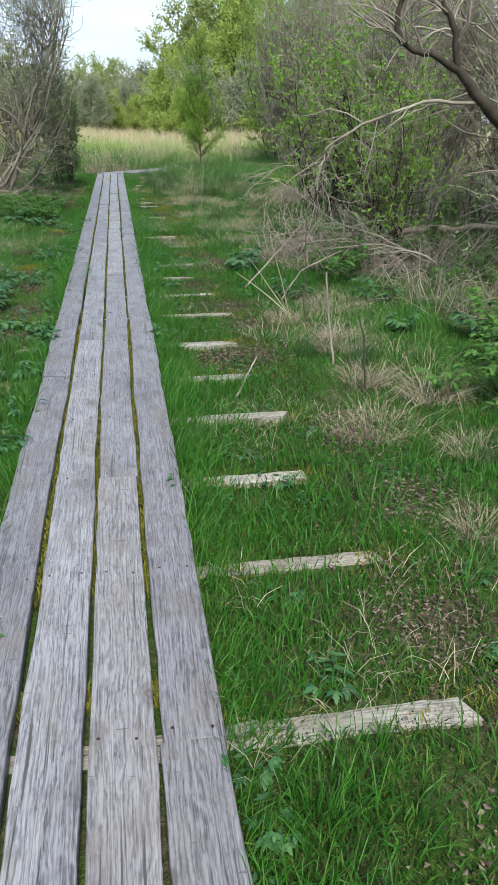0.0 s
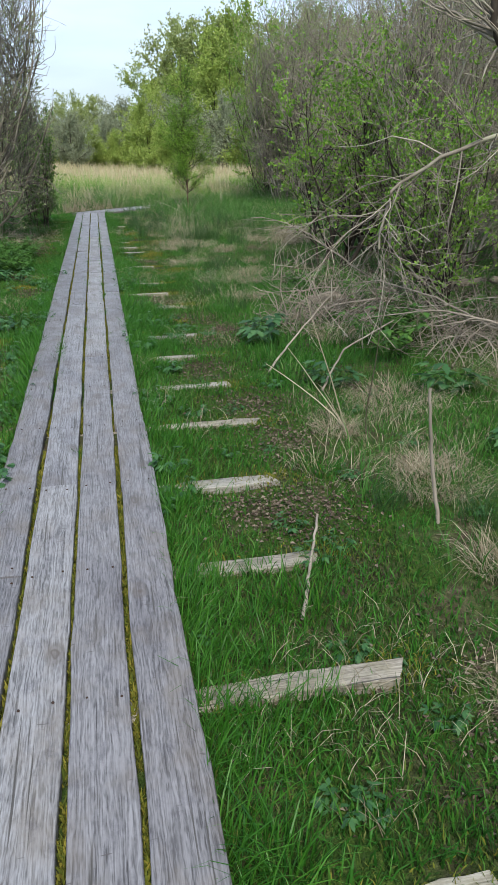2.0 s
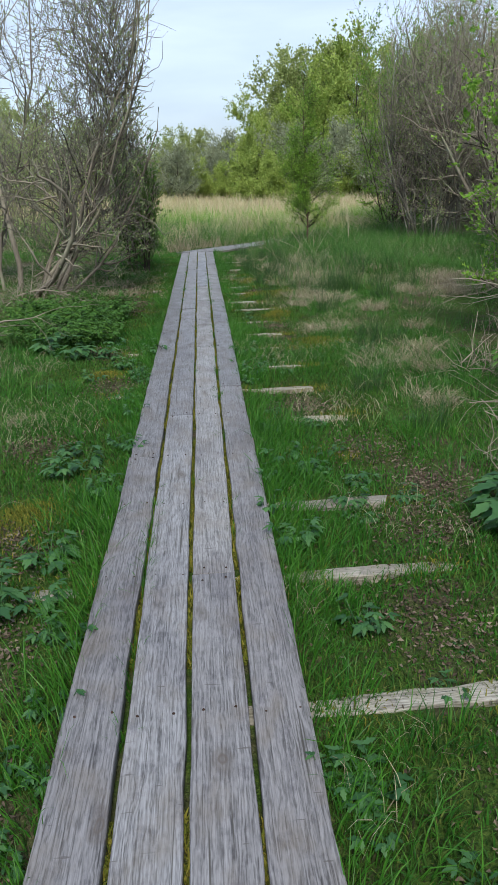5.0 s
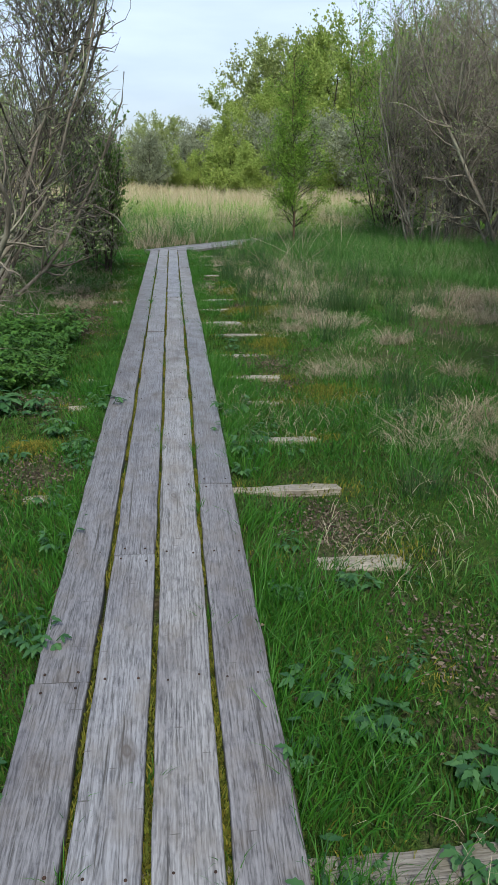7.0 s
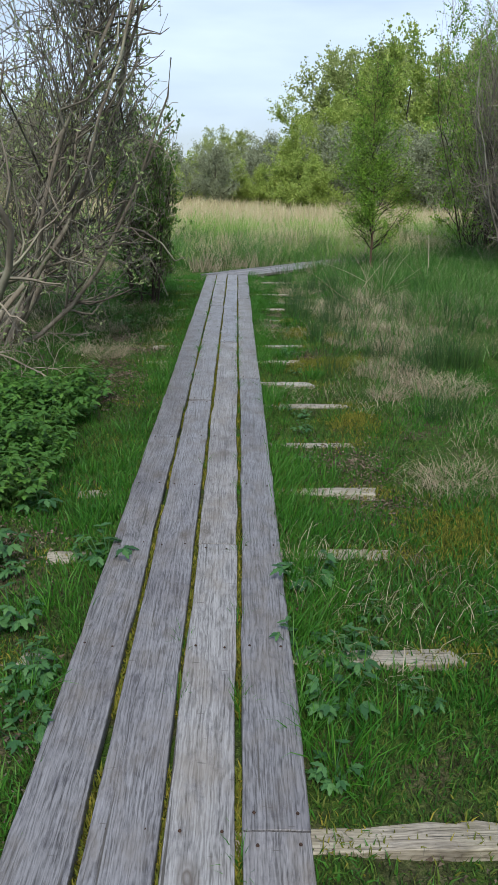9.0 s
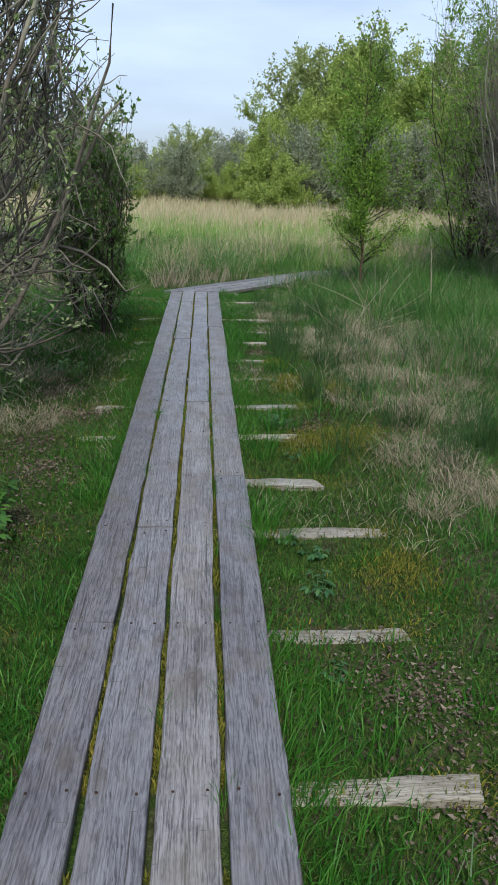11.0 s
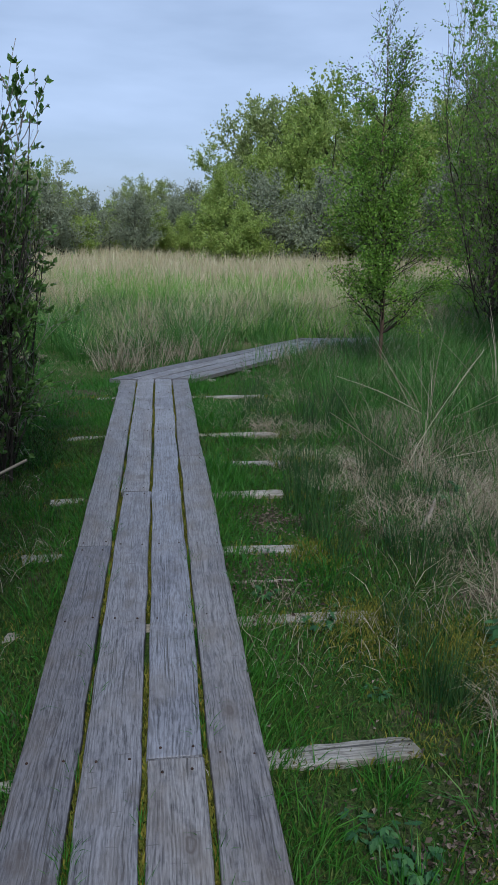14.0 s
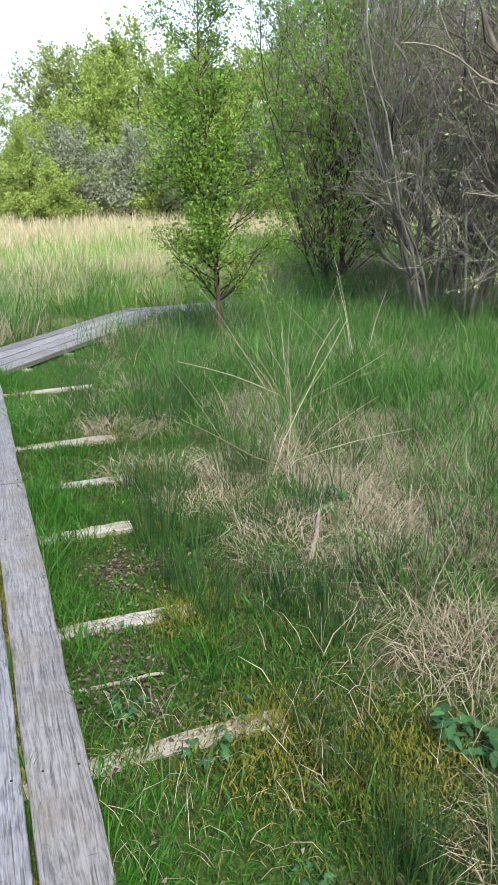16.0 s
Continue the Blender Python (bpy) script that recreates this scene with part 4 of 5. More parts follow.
stuff("straw_litter", blades("straw_litter", x, y, ground_z(x, y) + rng.uniform(0.0, 0.05, n), rng.uniform(0.04, 0.15, n), rng.uniform(0.0015, 0.003, n), rng.uniform(1.0, 1.08, n), STRAW), "dry straw lying on the bog ground", "grass")

# rushes, lush grass and straw mats in the wet corner by the bend
x, y, s, h = tuft_blades(95, 70, 1.0, 3.4, 15.2, 21.5, 0.10, lambda x, y: rng.uniform(0, 1, len(x)) < 0.8)
n = len(x)
stuff("rush_tufts", blades("rush_tufts", x, y, ground_z(x, y) - 0.02, rng.uniform(0.18, 0.42, n) * s, rng.uniform(0.0022, 0.004, n), rng.uniform(0.05, 0.45, n), RUSH, 1.0, h), "dark upright rush tufts in the wet grass", "grass")
x, y = scatter(52000, 1.9, 7.0, 16.5, 25.6, lambda x, y: (rng.uniform(0, 1, len(x)) < np.clip((x - 1.9 + (y - 19) * 0.25) / 1.5, 0, 1) * (0.2 + 1.2 * drift(x, y, 0.8, 33))) & ~on_deck(x, y, 0.05))
n = len(x)
stuff("lush_grass", blades("lush_grass", x, y, ground_z(x, y) - 0.02, rng.uniform(0.2, 0.6, n) * (0.4 + 0.7 * drift(x, y, 1.1, 34)), rng.uniform(0.0035, 0.007, n), rng.uniform(0.3, 1.0, n), SEDGE, short=False), "tall lush green grass in the wet hollow", "grass")
x, y = scatter(11000, 1.7, 6.0, 17.5, 25.0, lambda x, y: (rng.uniform(0, 1, len(x)) < np.clip((x - 1.6) / 1.0, 0, 1) * np.clip(2.2 * drift(x, y, 0.7, 36) - 0.6, 0, 1)) & ~on_deck(x, y, 0.05))
n = len(x)
stuff("old_grass", blades("old_grass", x, y, ground_z(x, y) - 0.02, rng.uniform(0.15, 0.45, n), rng.uniform(0.0025, 0.0045, n), rng.uniform(0.4, 1.1, n), STRAW), "pale old grass standing among the green", "grass")
x, y = scatter(150000, 0.95, 4.4, 14.5, 22.0, lambda x, y: rng.uniform(0, 0.55, len(x)) < (drift(x, y, 0.75, 45) * 0.7 + 0.45 * drift(x, y, 0.2, 46) - 0.58) * np.clip((x - 0.9 - 0.5 * drift(x, y, 0.5, 48)) / 0.5, 0, 1))
n = len(x)
stuff("straw_mat", blades("straw_mat", x, y, ground_z(x, y) + rng.uniform(0.0, 0.05, n), rng.uniform(0.06, 0.22, n), rng.uniform(0.0018, 0.0036, n), rng.uniform(0.88, 1.0, n), STRAW, short=True), "mats of bleached dead grass on wet ground", "grass")

# moss in the gaps and round the sleepers
y = rng.uniform(0.2, 22.3, 42000)
y = y[drift(y, y * 0, 0.35, 71) > 0.25]
n = len(y)
x = deck_mid(y) + (rng.integers(0, 3, n) - 1) * (PLANK_W + GAP) + rng.uniform(-0.01, 0.01, n)
stuff("gap_moss", blades("gap_moss", x, y, np.full(n, -0.05), rng.uniform(0.02, 0.05, n), rng.uniform(0.004, 0.009, n), rng.uniform(0.2, 0.9, n), MOSS, short=True), "yellow-green moss under the boardwalk gaps", "moss")
ys = np.repeat(np.array(SLEEPER_Y[3:]), 520)
n = len(ys)
ends = np.repeat(np.array([SLEEPER_END.get(v, deck_mid(v).item() + 1.0) for v in SLEEPER_Y[3:]]), 520)
pick = rng.uniform(0, 1, n)
x = np.where(pick < 0.5, ends + rng.normal(0.0, 0.1, n), np.where(pick < 0.75, deck_mid(ys) + rng.normal(0.48, 0.08, n), deck_mid(ys) + rng.normal(-0.58, 0.12, n)))
y = ys + rng.normal(0, 0.06, n)
ok = ~on_deck(x, y, 0.02)
x, y = x[ok], y[ok]
n = len(x)
stuff("sleeper_moss", blades("sleeper_moss", x, y, np.maximum(ground_z(x, y), -0.06) + 0.004, rng.uniform(0.012, 0.038, n), rng.uniform(0.003, 0.006, n), rng.uniform(0.3, 1.0, n), MOSS, short=True), "yellow moss creeping over the sleeper ends", "moss")
for mx, my, spread in ((1.27, 12.2, 0.22), (1.2, 15.75, 0.2), (1.3, 16.9, 0.2), (1.05, 13.9, 0.14), (-0.85, 8.4, 0.15), (1.0, 17.15, 0.16), (0.95, 17.9, 0.12), (-0.75, 11.2, 0.12), (0.9, 15.6, 0.13)):
    many = int(90000 * spread * spread)
    x, y = rng.normal(mx, spread * 0.8, many), rng.normal(my, spread, many)
    x, y = x[~on_deck(x, y, 0.02)], y[~on_deck(x, y, 0.02)]
    n = len(x)
    hump = 0.04 * np.exp(-((x - mx) ** 2 + (y - my) ** 2) / (1.5 * spread * spread))
    stuff("moss_cushion", blades("moss_cushion", x, y, ground_z(x, y) + hump, rng.uniform(0.012, 0.034, n), rng.uniform(0.003, 0.006, n), rng.uniform(0.3, 1.0, n), MOSS, short=True), "yellow-green moss cushion in the turf", "moss")
# grass sprouting up through the gaps
gx = []
for gap, lo, hi, many in ((-0.185, 13.5, 21.5, 520), (0.185, 13.0, 18.5, 620), (-0.185, 6.8, 8.6, 420), (0.185, 7.5, 13, 260), (0.0, 5.5, 21.5, 160)):
    c = rng.uniform(lo, hi, many // 22)
    yy = np.repeat(c, 22) + rng.normal(0, 0.03, len(c) * 22)
    gx.append(np.stack([deck_mid(yy) + gap + rng.normal(0, 0.004, len(yy)), yy], 1))
gx = np.concatenate(gx)
n = len(gx)
stuff("gap_grass", blades("gap_grass", gx[:, 0], gx[:, 1], np.full(n, -0.07), rng.uniform(0.075, 0.125, n), rng.uniform(0.002, 0.004, n), rng.uniform(0.1, 0.8, n), LUSH), "small grass tufts sprouting through the plank gaps", "grass")

# meadow: green at its edge, straw behind
x, y, s, h = tuft_blades(900, 46, -6, 8, 23.2, 29, 0.2, lambda x, y: ~on_deck(x, y, 0.25) & (drift(x, y, 1.1, 47) > 0.35))
n = len(x)
stuff("meadow_tussocks", blades("meadow_tussocks", x, y, ground_z(x, y) - 0.02, rng.uniform(0.25, 0.7, n) * s, rng.uniform(0.004, 0.008, n), rng.uniform(0.35, 1.05, n), STRAW, 1.0, h, True), "bleached old tussocks at the meadow edge", "grass")


x, y, s, h = tuft_blades(520, 60, -6, 8, 24.0, 30, 0.22, lambda x, y: ~on_deck(x, y, 0.25))
n = len(x)
stuff("meadow_clumps", blades("meadow_clumps", x, y, ground_z(x, y) - 0.02, rng.uniform(0.3, 0.8, n) * s, rng.uniform(0.005, 0.009, n), rng.uniform(0.3, 1.0, n), SEDGE, 1.0, h, True), "rank green grass clumps at the meadow edge", "grass")


def meadow_keep(x, y):
    edge = 25.4 + 0.6 * np.sin(x * 0.9) + np.clip(x - 3.2, 0, 3) * 0.9
    return (y > edge) & ~on_deck(x, y, 0.25)


for y0, y1, x0, x1, many, wide in ((24.5, 33, -9, 13, 90000, 0.009), (33, 48, -15, 22, 60000, 0.017), (48, 84, -26, 36, 26000, 0.035)):
    x, y = scatter(many, x0, x1, y0, y1, meadow_keep)
    n = len(x)
    green = rng.uniform(0, 1, n) < np.clip(1.1 - (y - 25) / 12 + 2.2 * (drift(x, y, 1.6, 51) - 0.5), 0.08, 0.95)
    height = rng.uniform(0.3, 1.0, n) * np.clip(0.5 + (y - 25) / 9, 0.5, 1.0) * (0.4 + 0.5 * drift(x, y, 2.5, 52) + 0.45 * drift(x, y, 0.6, 53))
    for pick, name, material, label in ((green, "meadow_grass", MEADOW, "tall green meadow grass behind the boardwalk"), (~green, "meadow_reed", REED, "tall straw-coloured dead reed grass in the meadow")):
        q = int(pick.sum())
        stuff(name, blades(name, x[pick], y[pick], ground_z(x[pick], y[pick]) - 0.02, height[pick] * (0.92 if material is MEADOW else 1.08), rng.uniform(0.6, 1.3, q) * wide, rng.uniform(0.05, 0.95, q), material, 0.6, None, True), label, "grass")

# dead leaves on the ground
cx, cy = np.array(BARE).T
who = rng.integers(0, len(cx), 22000)
x, y = cx[who] + rng.normal(0, 0.14, 22000), cy[who] + rng.normal(0, 0.17, 22000)
more = scatter(8000, -2.5, 3.5, 0.3, 24, lambda x, y: drift(x, y, 0.8, 61) > 0.55)
x, y = np.concatenate([x, more[0]]), np.concatenate([y, more[1]])
ok = ~on_deck(x, y, 0.0)
x, y = x[ok], y[ok]
n = len(x)
at = np.stack([x, y, ground_z(x, y) + rng.uniform(0.004, 0.03, n)], 1)
a = rng.uniform(0, 2 * np.pi, n)
stuff("fallen_leaves", leaf_mesh("fallen_leaves", at, np.stack([np.cos(a), np.sin(a), rng.normal(0, 0.25, n)], 1), rng.uniform(0.009, 0.026, n), LITTER, 0.6, 0.3), "dry brown fallen leaves on the soil", "leaf litter")


# straw tussocks and rush clumps that stand by themselves
def tussock(name, label, group, many, radius, height, lean, width, material):
    a, r = rng.uniform(0, 2 * np.pi, many), radius * np.sqrt(rng.uniform(0, 1, many))
    me = blades(name, np.cos(a) * r, np.sin(a) * r, np.full(many, -0.03), rng.uniform(*height, many), rng.uniform(*width, many), rng.uniform(*lean, many), material, 1.4, a + rng.normal(0, 1.1, many))
    return tagged(new(name, me), label, "grass tussock", group, "stuff")


def tussock_spots(rows, seed):
    r = np.random.default_rng(seed)
    return [(x + r.normal(0, 0.05), y + r.normal(0, 0.05), r.uniform(0, 360), s * r.uniform(0.85, 1.15)) for x, y, s in rows]


straw_a = tussock("straw_tussock", "bleached drooping straw tussock in the wet grass", "straw tussocks", 380, 0.13, (0.09, 0.26), (0.75, 1.15), (0.002, 0.0045), STRAW)
put(straw_a, tussock_spots([(1.33, 5.74, 0.9), (1.6, 5.2, 1.0), (1.45, 4.35, 1.0), (1.75, 3.9, 1.1), (1.65, 3.2, 0.9), (1.4, 2.5, 0.8), (2.16, 11.6, 1.1), (2.0, 10.8, 0.9), (1.75, 9.9, 0.9), (1.38, 14.5, 0.9), (2.1, 13.6, 1.0), (2.4, 12.7, 1.0), (1.85, 8.7, 0.9), (-0.05, 23.85, 0.8), (-1.3, 23.9, 1.0), (2.35, 17.5, 1.1), (2.0, 7.9, 1.0), (-1.2, 10.0, 0.7)], 11))
straw_b = tussock("straw_tussock", "flattened mat of pale dead grass on wet ground", "straw tussocks", 520, 0.26, (0.08, 0.26), (0.95, 1.2), (0.002, 0.0045), STRAW)
put(straw_b, tussock_spots([(2.2, 16.85, 1.2), (1.75, 17.3, 1.1), (1.6, 18.2, 1.1), (2.1, 18.3, 1.1), (1.35, 18.9, 0.9), (1.9, 16.2, 1.0), (1.5, 16.5, 0.8), (1.2, 19.6, 0.9), (1.3, 20.4, 0.9), (1.75, 19.4, 0.9), (2.6, 17.9, 1.1), (1.55, 15.3, 0.9), (1.9, 14.6, 1.0), (1.25, 3.6, 0.8), (1.5, 4.9, 0.9), (1.9, 6.3, 1.0), (1.55, 12.9, 0.8), (1.7, 11.3, 0.9), (-1.0, 16.0, 0.8), (-1.15, 17.4, 0.9)], 12))
rush_a = tussock("rush_clump", "dark green upright rush clump in the bog", "rush clumps", 150, 0.13, (0.14, 0.42), (0.05, 0.7), (0.0025, 0.0045), RUSH)
put(rush_a, tussock_spots([(1.55, 12.0, 0.9), (1.75, 12.4, 1.0), (1.35, 10.4, 0.8), (1.5, 9.4, 0.9), (1.9, 12.0, 1.0), (1.6, 13.9, 0.9), (1.75, 15.1, 0.9), (1.5, 17.8, 0.9), (1.8, 17.9, 1.0), (2.2, 19.0, 1.0), (1.55, 16.0, 0.8), (2.0, 15.5, 1.0), (2.6, 14.6, 1.0), (1.3, 4.85, 0.7), (1.55, 4.6, 0.8), (2.3, 10.2, 0.9), (1.6, 20.4, 0.9), (1.95, 21.3, 1.0), (-1.35, 18.2, 0.9), (-1.1, 19.2, 0.8)], 13))


# ---- herbs, sticks and brush ----
def herb(name, label, category, stalks, height, leaflets, size, material, group, width=0.6):
    """A broad-leaved plant: thin stalks and toothed leaves in threes."""
    ob = thing(name, label, category, group)
    a = rng.uniform(0, 2 * np.pi, stalks)
    way = np.stack([np.cos(a) * 0.55, np.sin(a) * 0.55, np.ones(stalks)], 1)
    lines = grow(np.stack([np.cos(a) * 0.02, np.sin(a) * 0.02, np.zeros(stalks)], 1), way, height * rng.uniform(0.6, 1.1, stalks), np.full(stalks, 0.0028), 5, 0.12, -0.12, 0.5)
    tagged(piece("stalkwork", tubes("stalkwork", [(*lines, 4)], material), ob), kind="stuff")
    verts, faces = [], []
    for i in range(stalks):
        for j in range(leaflets):
            f = 1.0 if j < 3 else rng.uniform(0.35, 0.9)
            k = f * 4
            q = min(int(k), 3)
            p = lines[0][i, q] * (1 - k + q) + lines[0][i, q + 1] * (k - q)
            turn = a[i] + (j - 1) * 0.95 if j < 3 else rng.uniform(0, 2 * np.pi)
            d = np.array([math.cos(turn), math.sin(turn), rng.uniform(-0.35, 0.15)])
            d /= np.linalg.norm(d)
            o = np.cross(d, (0, 0, 1.0))
            o /= np.linalg.norm(o)
            up = np.cross(o, d)
            L = size * rng.uniform(0.7, 1.2)
            at = len(verts)
            outline = ((0.0, 0.0), (0.22, 0.36), (0.34, 0.26), (0.55, 0.44), (0.66, 0.24), (0.82, 0.22), (1.0, 0.0))
            mids = [p + d * L * s + up * L * 0.02 for s, _ in outline]
            lefts = [p + d * L * s + o * L * w * width + up * L * 0.16 * w - up * L * 0.18 * s * s for s, w in outline]
            rights = [p + d * L * s - o * L * w * width + up * L * 0.16 * w - up * L * 0.18 * s * s for s, w in outline]
            mids = [m - up * L * 0.18 * s * s for m, (s, _) in zip(mids, outline)]
            verts += mids + lefts[1:-1] + rights[1:-1]
            m0, l0, r0 = at, at + 7, at + 12
            faces += [(m0, l0, m0 + 1), (m0, m0 + 1, r0)]
            faces += [(l0 + e, l0 + e + 1, m0 + e + 2) for e in range(4)] + [(l0 + e, m0 + e + 2, m0 + e + 1) for e in range(4)]
            faces += [(r0 + e, m0 + e + 2, r0 + e + 1) for e in range(4)] + [(r0 + e, m0 + e + 1, m0 + e + 2) for e in range(4)]
            faces += [(l0 + 4, m0 + 6, m0 + 5), (r0 + 4, m0 + 5, m0 + 6)]
    tagged(piece("foliage", mesh_of("foliage", np.array(verts), [np.array(faces)], material, True), ob), kind="stuff")
    return ob


def herb_spots(rows, seed):
    r = np.random.default_rng(seed)
    return [(x, y, r.uniform(0, 360), s * r.uniform(0.85, 1.15)) for x, y, s in rows]


hog = herb("hogweed_plant", "broad-leaved hogweed plant with blue-green lobed leaves in grass", "plant", 9, 0.24, 5, 0.115, HERB, "hogweed plants")
put(hog, herb_spots([(1.42, 8.0, 1.0), (1.62, 6.7, 0.8), (1.55, 8.3, 0.8), (1.0, 8.35, 0.4), (-0.75, 9.25, 0.5), (0.72, 8.35, 0.42), (0.62, 8.8, 0.4), (0.85, 8.6, 0.45), (0.46, 9.5, 0.35), (0.75, 9.55, 0.4), (-0.85, 5.9, 0.8), (-1.0, 6.6, 0.9), (-1.1, 11.9, 0.9), (-1.35, 12.1, 1.0), (2.3, 6.3, 0.9), (2.1, 5.2, 0.8), (2.6, 5.0, 0.9), (1.9, 18.6, 0.5), (1.5, 16.9, 0.5)], 1))
small = herb("herb_plant", "small leafy herb growing at the plank edge", "plant", 8, 0.11, 5, 0.042, HERB, "small herbs at the plank edges")
edge = []
r2 = np.random.default_rng(5)
for i in range(70):
    yy = r2.uniform(0.8, 12.5)
    sd = r2.choice([-1, 1])
    edge.append((deck_mid(yy).item() + sd * (0.37 + abs(r2.normal(0.03, 0.09))), yy, r2.uniform(0.6, 1.25)))
for i in range(80):
    edge.append((r2.uniform(0.4, 1.9), r2.uniform(1.0, 12.0), r2.uniform(0.4, 0.85)))
for i in range(46):
    yy = r2.uniform(3.5, 12.5)
    edge.append((deck_mid(yy).item() - r2.uniform(0.5, 1.4), yy, r2.uniform(0.8, 1.7)))
for i in range(12):
    yy = r2.uniform(13, 18)
    edge.append((deck_mid(yy).item() + r2.uniform(0.45, 0.9), yy, r2.uniform(0.5, 0.9)))
put(small, herb_spots(edge, 2))
nettle = herb("nettle_plant", "fresh green nettle clump in the wet grass", "plant", 16, 0.34, 10, 0.052, NETTLE, "nettle clumps", 0.7)
bed = [(r2.uniform(-2.0, -0.8), r2.uniform(12.4, 14.4), r2.uniform(0.7, 1.1)) for _ in range(64)]
bed += [(r2.uniform(1.7, 2.9), r2.uniform(2.6, 5.0), r2.uniform(0.8, 1.3)) for _ in range(18)]
bed += [(r2.uniform(2.2, 4.0), r2.uniform(5.2, 9.8), r2.uniform(0.8, 1.3)) for _ in range(22)]
bed += [(r2.uniform(-1.6, -0.8), r2.uniform(17.2, 19.5), r2.uniform(0.6, 0.9)) for _ in range(6)]
put(nettle, herb_spots(bed, 3))


def stick(points, r0, r1, label, material=DEAD_STEM, name="stick"):
    p = np.array(points)
    f = np.linspace(0, len(p) - 1, 7 * (len(p) - 1) + 1)
    i = np.minimum(f.astype(int), len(p) - 2)
    w = (f - i)[:, None]
    q = p[i] * (1 - w) + p[i + 1] * w + rng.normal(0, r0 * 0.25, (len(f), 3))
    ob = new(name, tubes(name, [(q[None], np.linspace(r0, r1, len(q))[None], 7)], material))
    tagged(ob, label, "stick")


stick([(1.40, 4.62, -0.06), (1.36, 4.68, 0.25), (1.33, 4.7, 0.56)], 0.009, 0.006, "pale dead stalk standing upright in the grass")
stick([(1.43, 4.08, -0.06), (1.40, 4.1, 0.3), (1.36, 4.12, 0.42)], 0.006, 0.003, "thin dark dead stalk standing upright in grass", DARK_BARK)
stick([(0.64, 4.12, -0.05), (0.76, 4.42, -0.035), (0.90, 4.78, -0.01)], 0.008, 0.005, "grey broken stick lying across the turf")
stick([(0.48, 17.62, -0.05), (0.80, 17.6, -0.045)], 0.008, 0.006, "pale straight stick lying on moss")
stick([(1.6, 18.1, -0.03), (2.0, 18.75, 0.03)], 0.012, 0.006, "pale stick lying in the dead grass")
stick([(2.2, 9.3, 0.05), (3.0, 9.2, 0.12), (4.0, 8.9, 0.25), (4.8, 8.6, 0.3)], 0.05, 0.035, "fallen brown branch lying on dead brush", BARK, "fallen_branch")
stick([(1.25, 7.1, -0.04), (1.5, 7.4, 0.1), (1.9, 7.5, 0.5)], 0.009, 0.005, "pale dead stem leaning out of the brush")
stick([(1.5, 6.6, -0.04), (1.75, 6.9, 0.15), (2.2, 7.1, 0.3)], 0.008, 0.005, "pale dead stem leaning out of the brush")


def dead_branch(x, y, z, turn, length, rise, label):
    """A bare pale branch with its side twigs, arching out of the brush."""
    ob = thing("dead_branch", label, "branch", "dead branches", pose(x, y, z, 0, 0, turn))
    main = grow(np.zeros((1, 3)), np.array([[1.0, 0, rise]]), np.array([length]), np.array([0.011]), 12, 0.13, -0.06, 0.3)
    piece("branch", tubes("branch", [(*main, 6)], DEAD_STEM), ob)
    two = grow(*sprout(main, 16, 0.15, 1.0, (0.4, 1.0), (0.2, 0.45), 0.55), 7, 0.16, -0.02)
    three = grow(*sprout(two, 40, 0.2, 1.0, (0.3, 0.9), (0.25, 0.6), 0.6), 4, 0.18, 0.0)
    tagged(piece("twig_spray", tubes("twig_spray", [(*two, 4), (*three, 3)], DEAD_STEM), ob), kind="stuff")


DB = "bare pale dead branch arching over the grass"
for spot in ((-2.2, 16.0, 0.05, 10, 1.3, 0.35), (-2.3, 15.2, 0.1, -15, 1.4, 0.3), (-2.4, 17.0, 0.15, 20, 1.3, 0.5), (2.9, 9.0, 0.1, 170, 1.3, 0.5), (2.9, 8.4, 0.15, 195, 1.4, 0.35), (3.0, 9.6, 0.2, 185, 1.5, 0.6), (3.3, 7.4, 0.1, 175, 1.4, 0.3), (3.1, 6.9, 0.2, 160, 1.2, 0.6), (-2.3, 11.0, 0.2, 5, 1.2, 0.5)):
    dead_branch(*spot, DB)


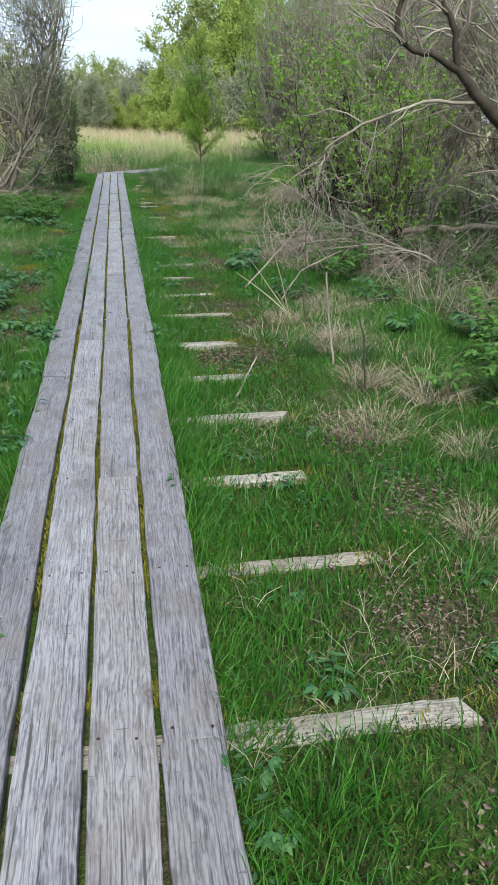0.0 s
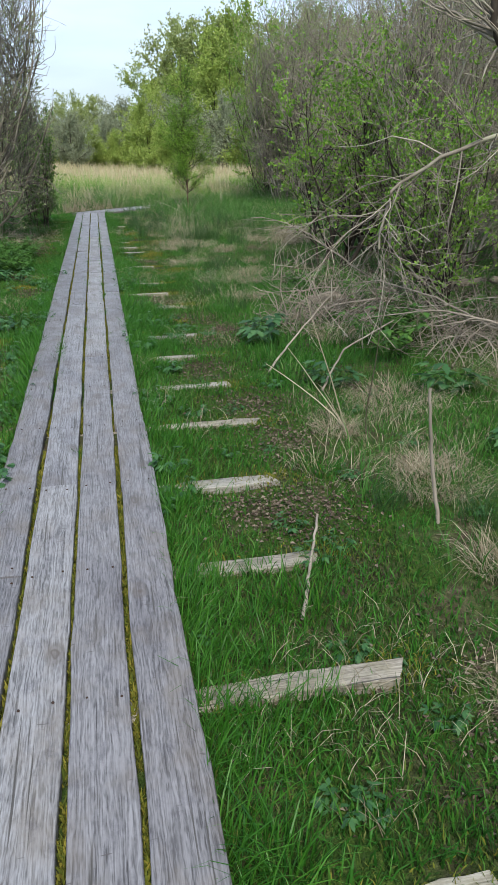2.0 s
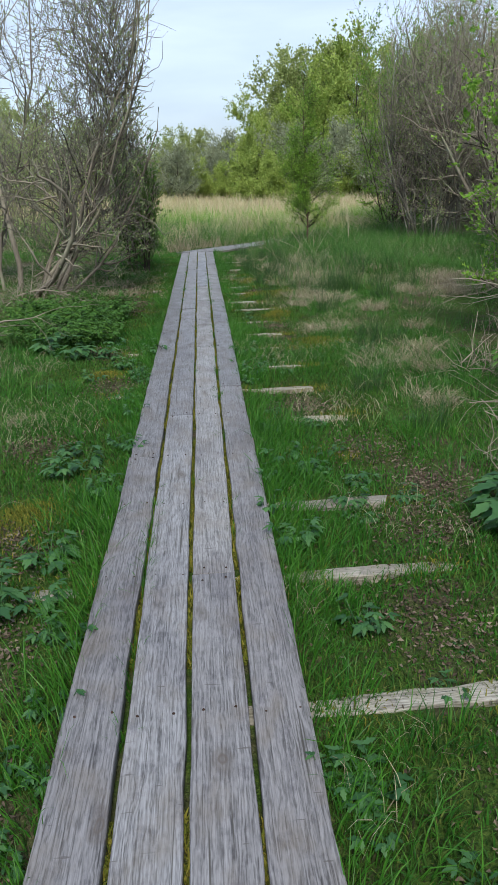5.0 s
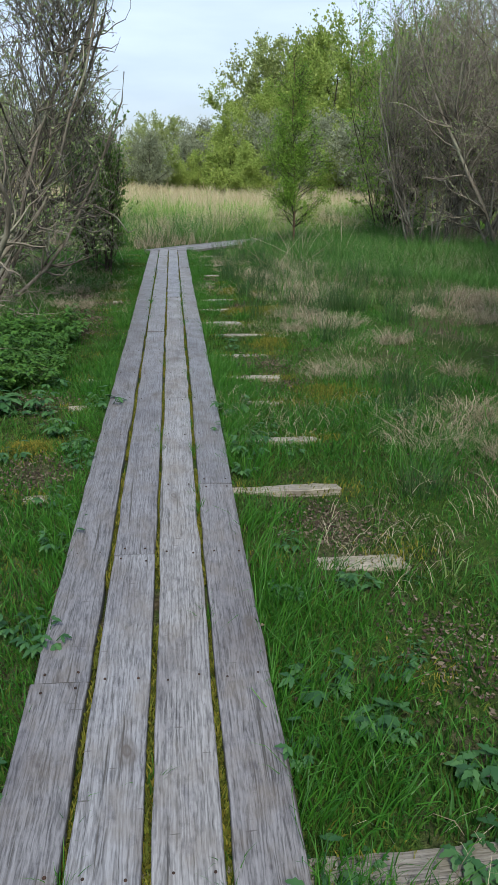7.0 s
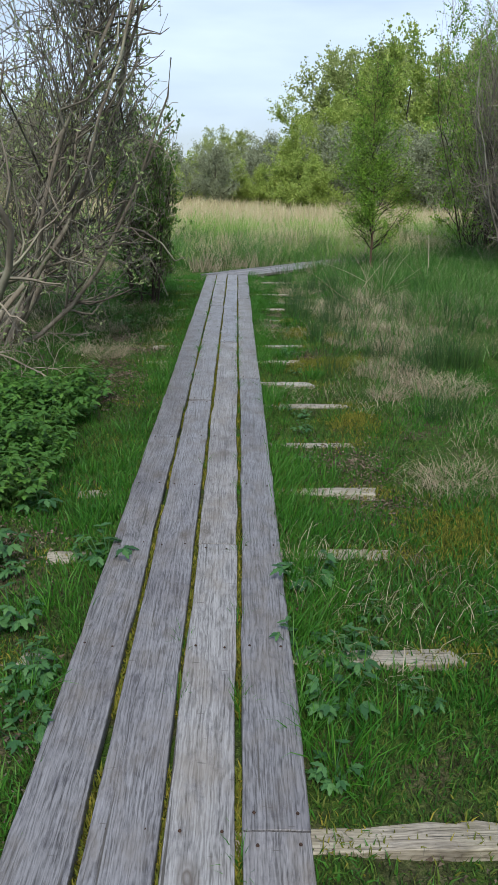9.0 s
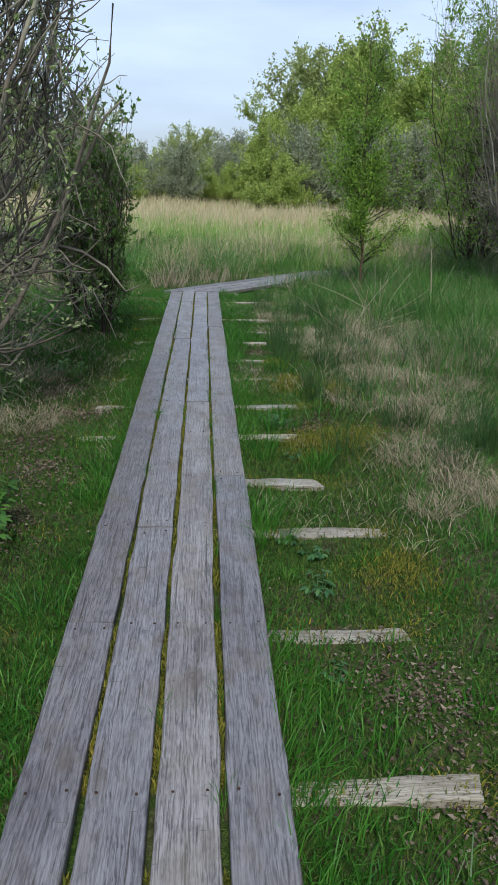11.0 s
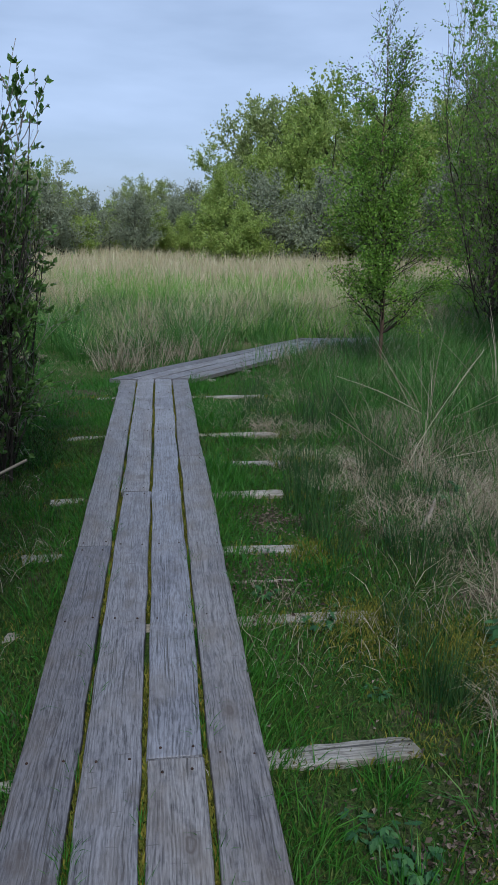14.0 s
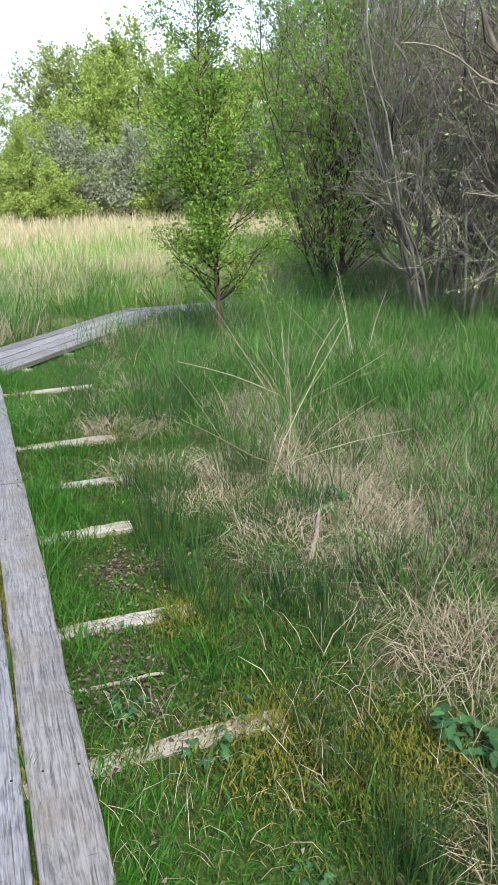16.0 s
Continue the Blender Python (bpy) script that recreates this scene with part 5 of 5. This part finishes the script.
def brush(x, y, radius, height, count, label):
    """A tangle of dead stems, leaning every way."""
    n = count
    a, r = rng.uniform(0, 2 * np.pi, n), radius * np.sqrt(rng.uniform(0, 1, n))
    base = np.stack([np.cos(a) * r, np.sin(a) * r, np.full(n, -0.03)], 1)
    h = rng.uniform(0, 2 * np.pi, n)
    t = rng.uniform(0.3, 1.35, n)
    way = np.stack([np.cos(h) * np.sin(t), np.sin(h) * np.sin(t), np.cos(t)], 1)
    lines = grow(base, way, height * rng.uniform(0.5, 1.5, n), 0.002 + 0.005 * rng.uniform(0, 1, n) ** 3, 6, 0.2, -0.13, 0.4)
    lines[0][..., 2] = np.maximum(lines[0][..., 2], -0.02)
    ob = new("brush_pile", tubes("brush_pile", [(*lines, 3)], DEAD_STEM))
    ob.matrix_world = pose(x, y, ground_z(x, y).item())
    tagged(ob, label, "dead brush", "dead brush heaps", "stuff")


BR = "tangle of brown dead bramble stems beside the grass"
brush(2.05, 8.5, 0.5, 0.5, 230, BR)
brush(2.7, 8.7, 0.6, 0.55, 230, BR)
brush(3.0, 7.3, 0.7, 0.5, 260, BR)
brush(3.7, 8.1, 0.8, 0.6, 240, BR)
brush(2.9, 5.8, 0.5, 0.45, 180, BR)
brush(5.9, 23.3, 0.9, 0.6, 360, BR)
brush(2.6, 10.6, 0.5, 0.45, 160, BR)
brush(-2.0, 15.2, 0.8, 0.6, 110, "tangle of grey dead twigs under the willow")

# single pale stalks fanning out of the wet grass
for (x, y), many in (((2.55, 20.4), 22), ((3.4, 20.9), 12), ((1.9, 19.2), 8), ((1.38, 5.8), 5)):
    a = rng.uniform(0, 2 * np.pi, many)
    t = rng.uniform(0.4, 1.25, many)
    lines = grow(np.stack([rng.normal(0, 0.06, many), rng.normal(0, 0.06, many), np.zeros(many)], 1), np.stack([np.cos(a) * np.sin(t), np.sin(a) * np.sin(t), np.cos(t)], 1), rng.uniform(0.4, 1.15, many), rng.uniform(0.0025, 0.005, many), 6, 0.05, -0.04, 0.4)
    ob = new("stalk_fan", tubes("stalk_fan", [(*lines, 4)], STRAW))
    ob.matrix_world = pose(x, y, ground_z(x, y).item())
    tagged(ob, "pale dry reed stalks fanning out of wet grass", "dry stalks", "dry stalk fans", "stuff")
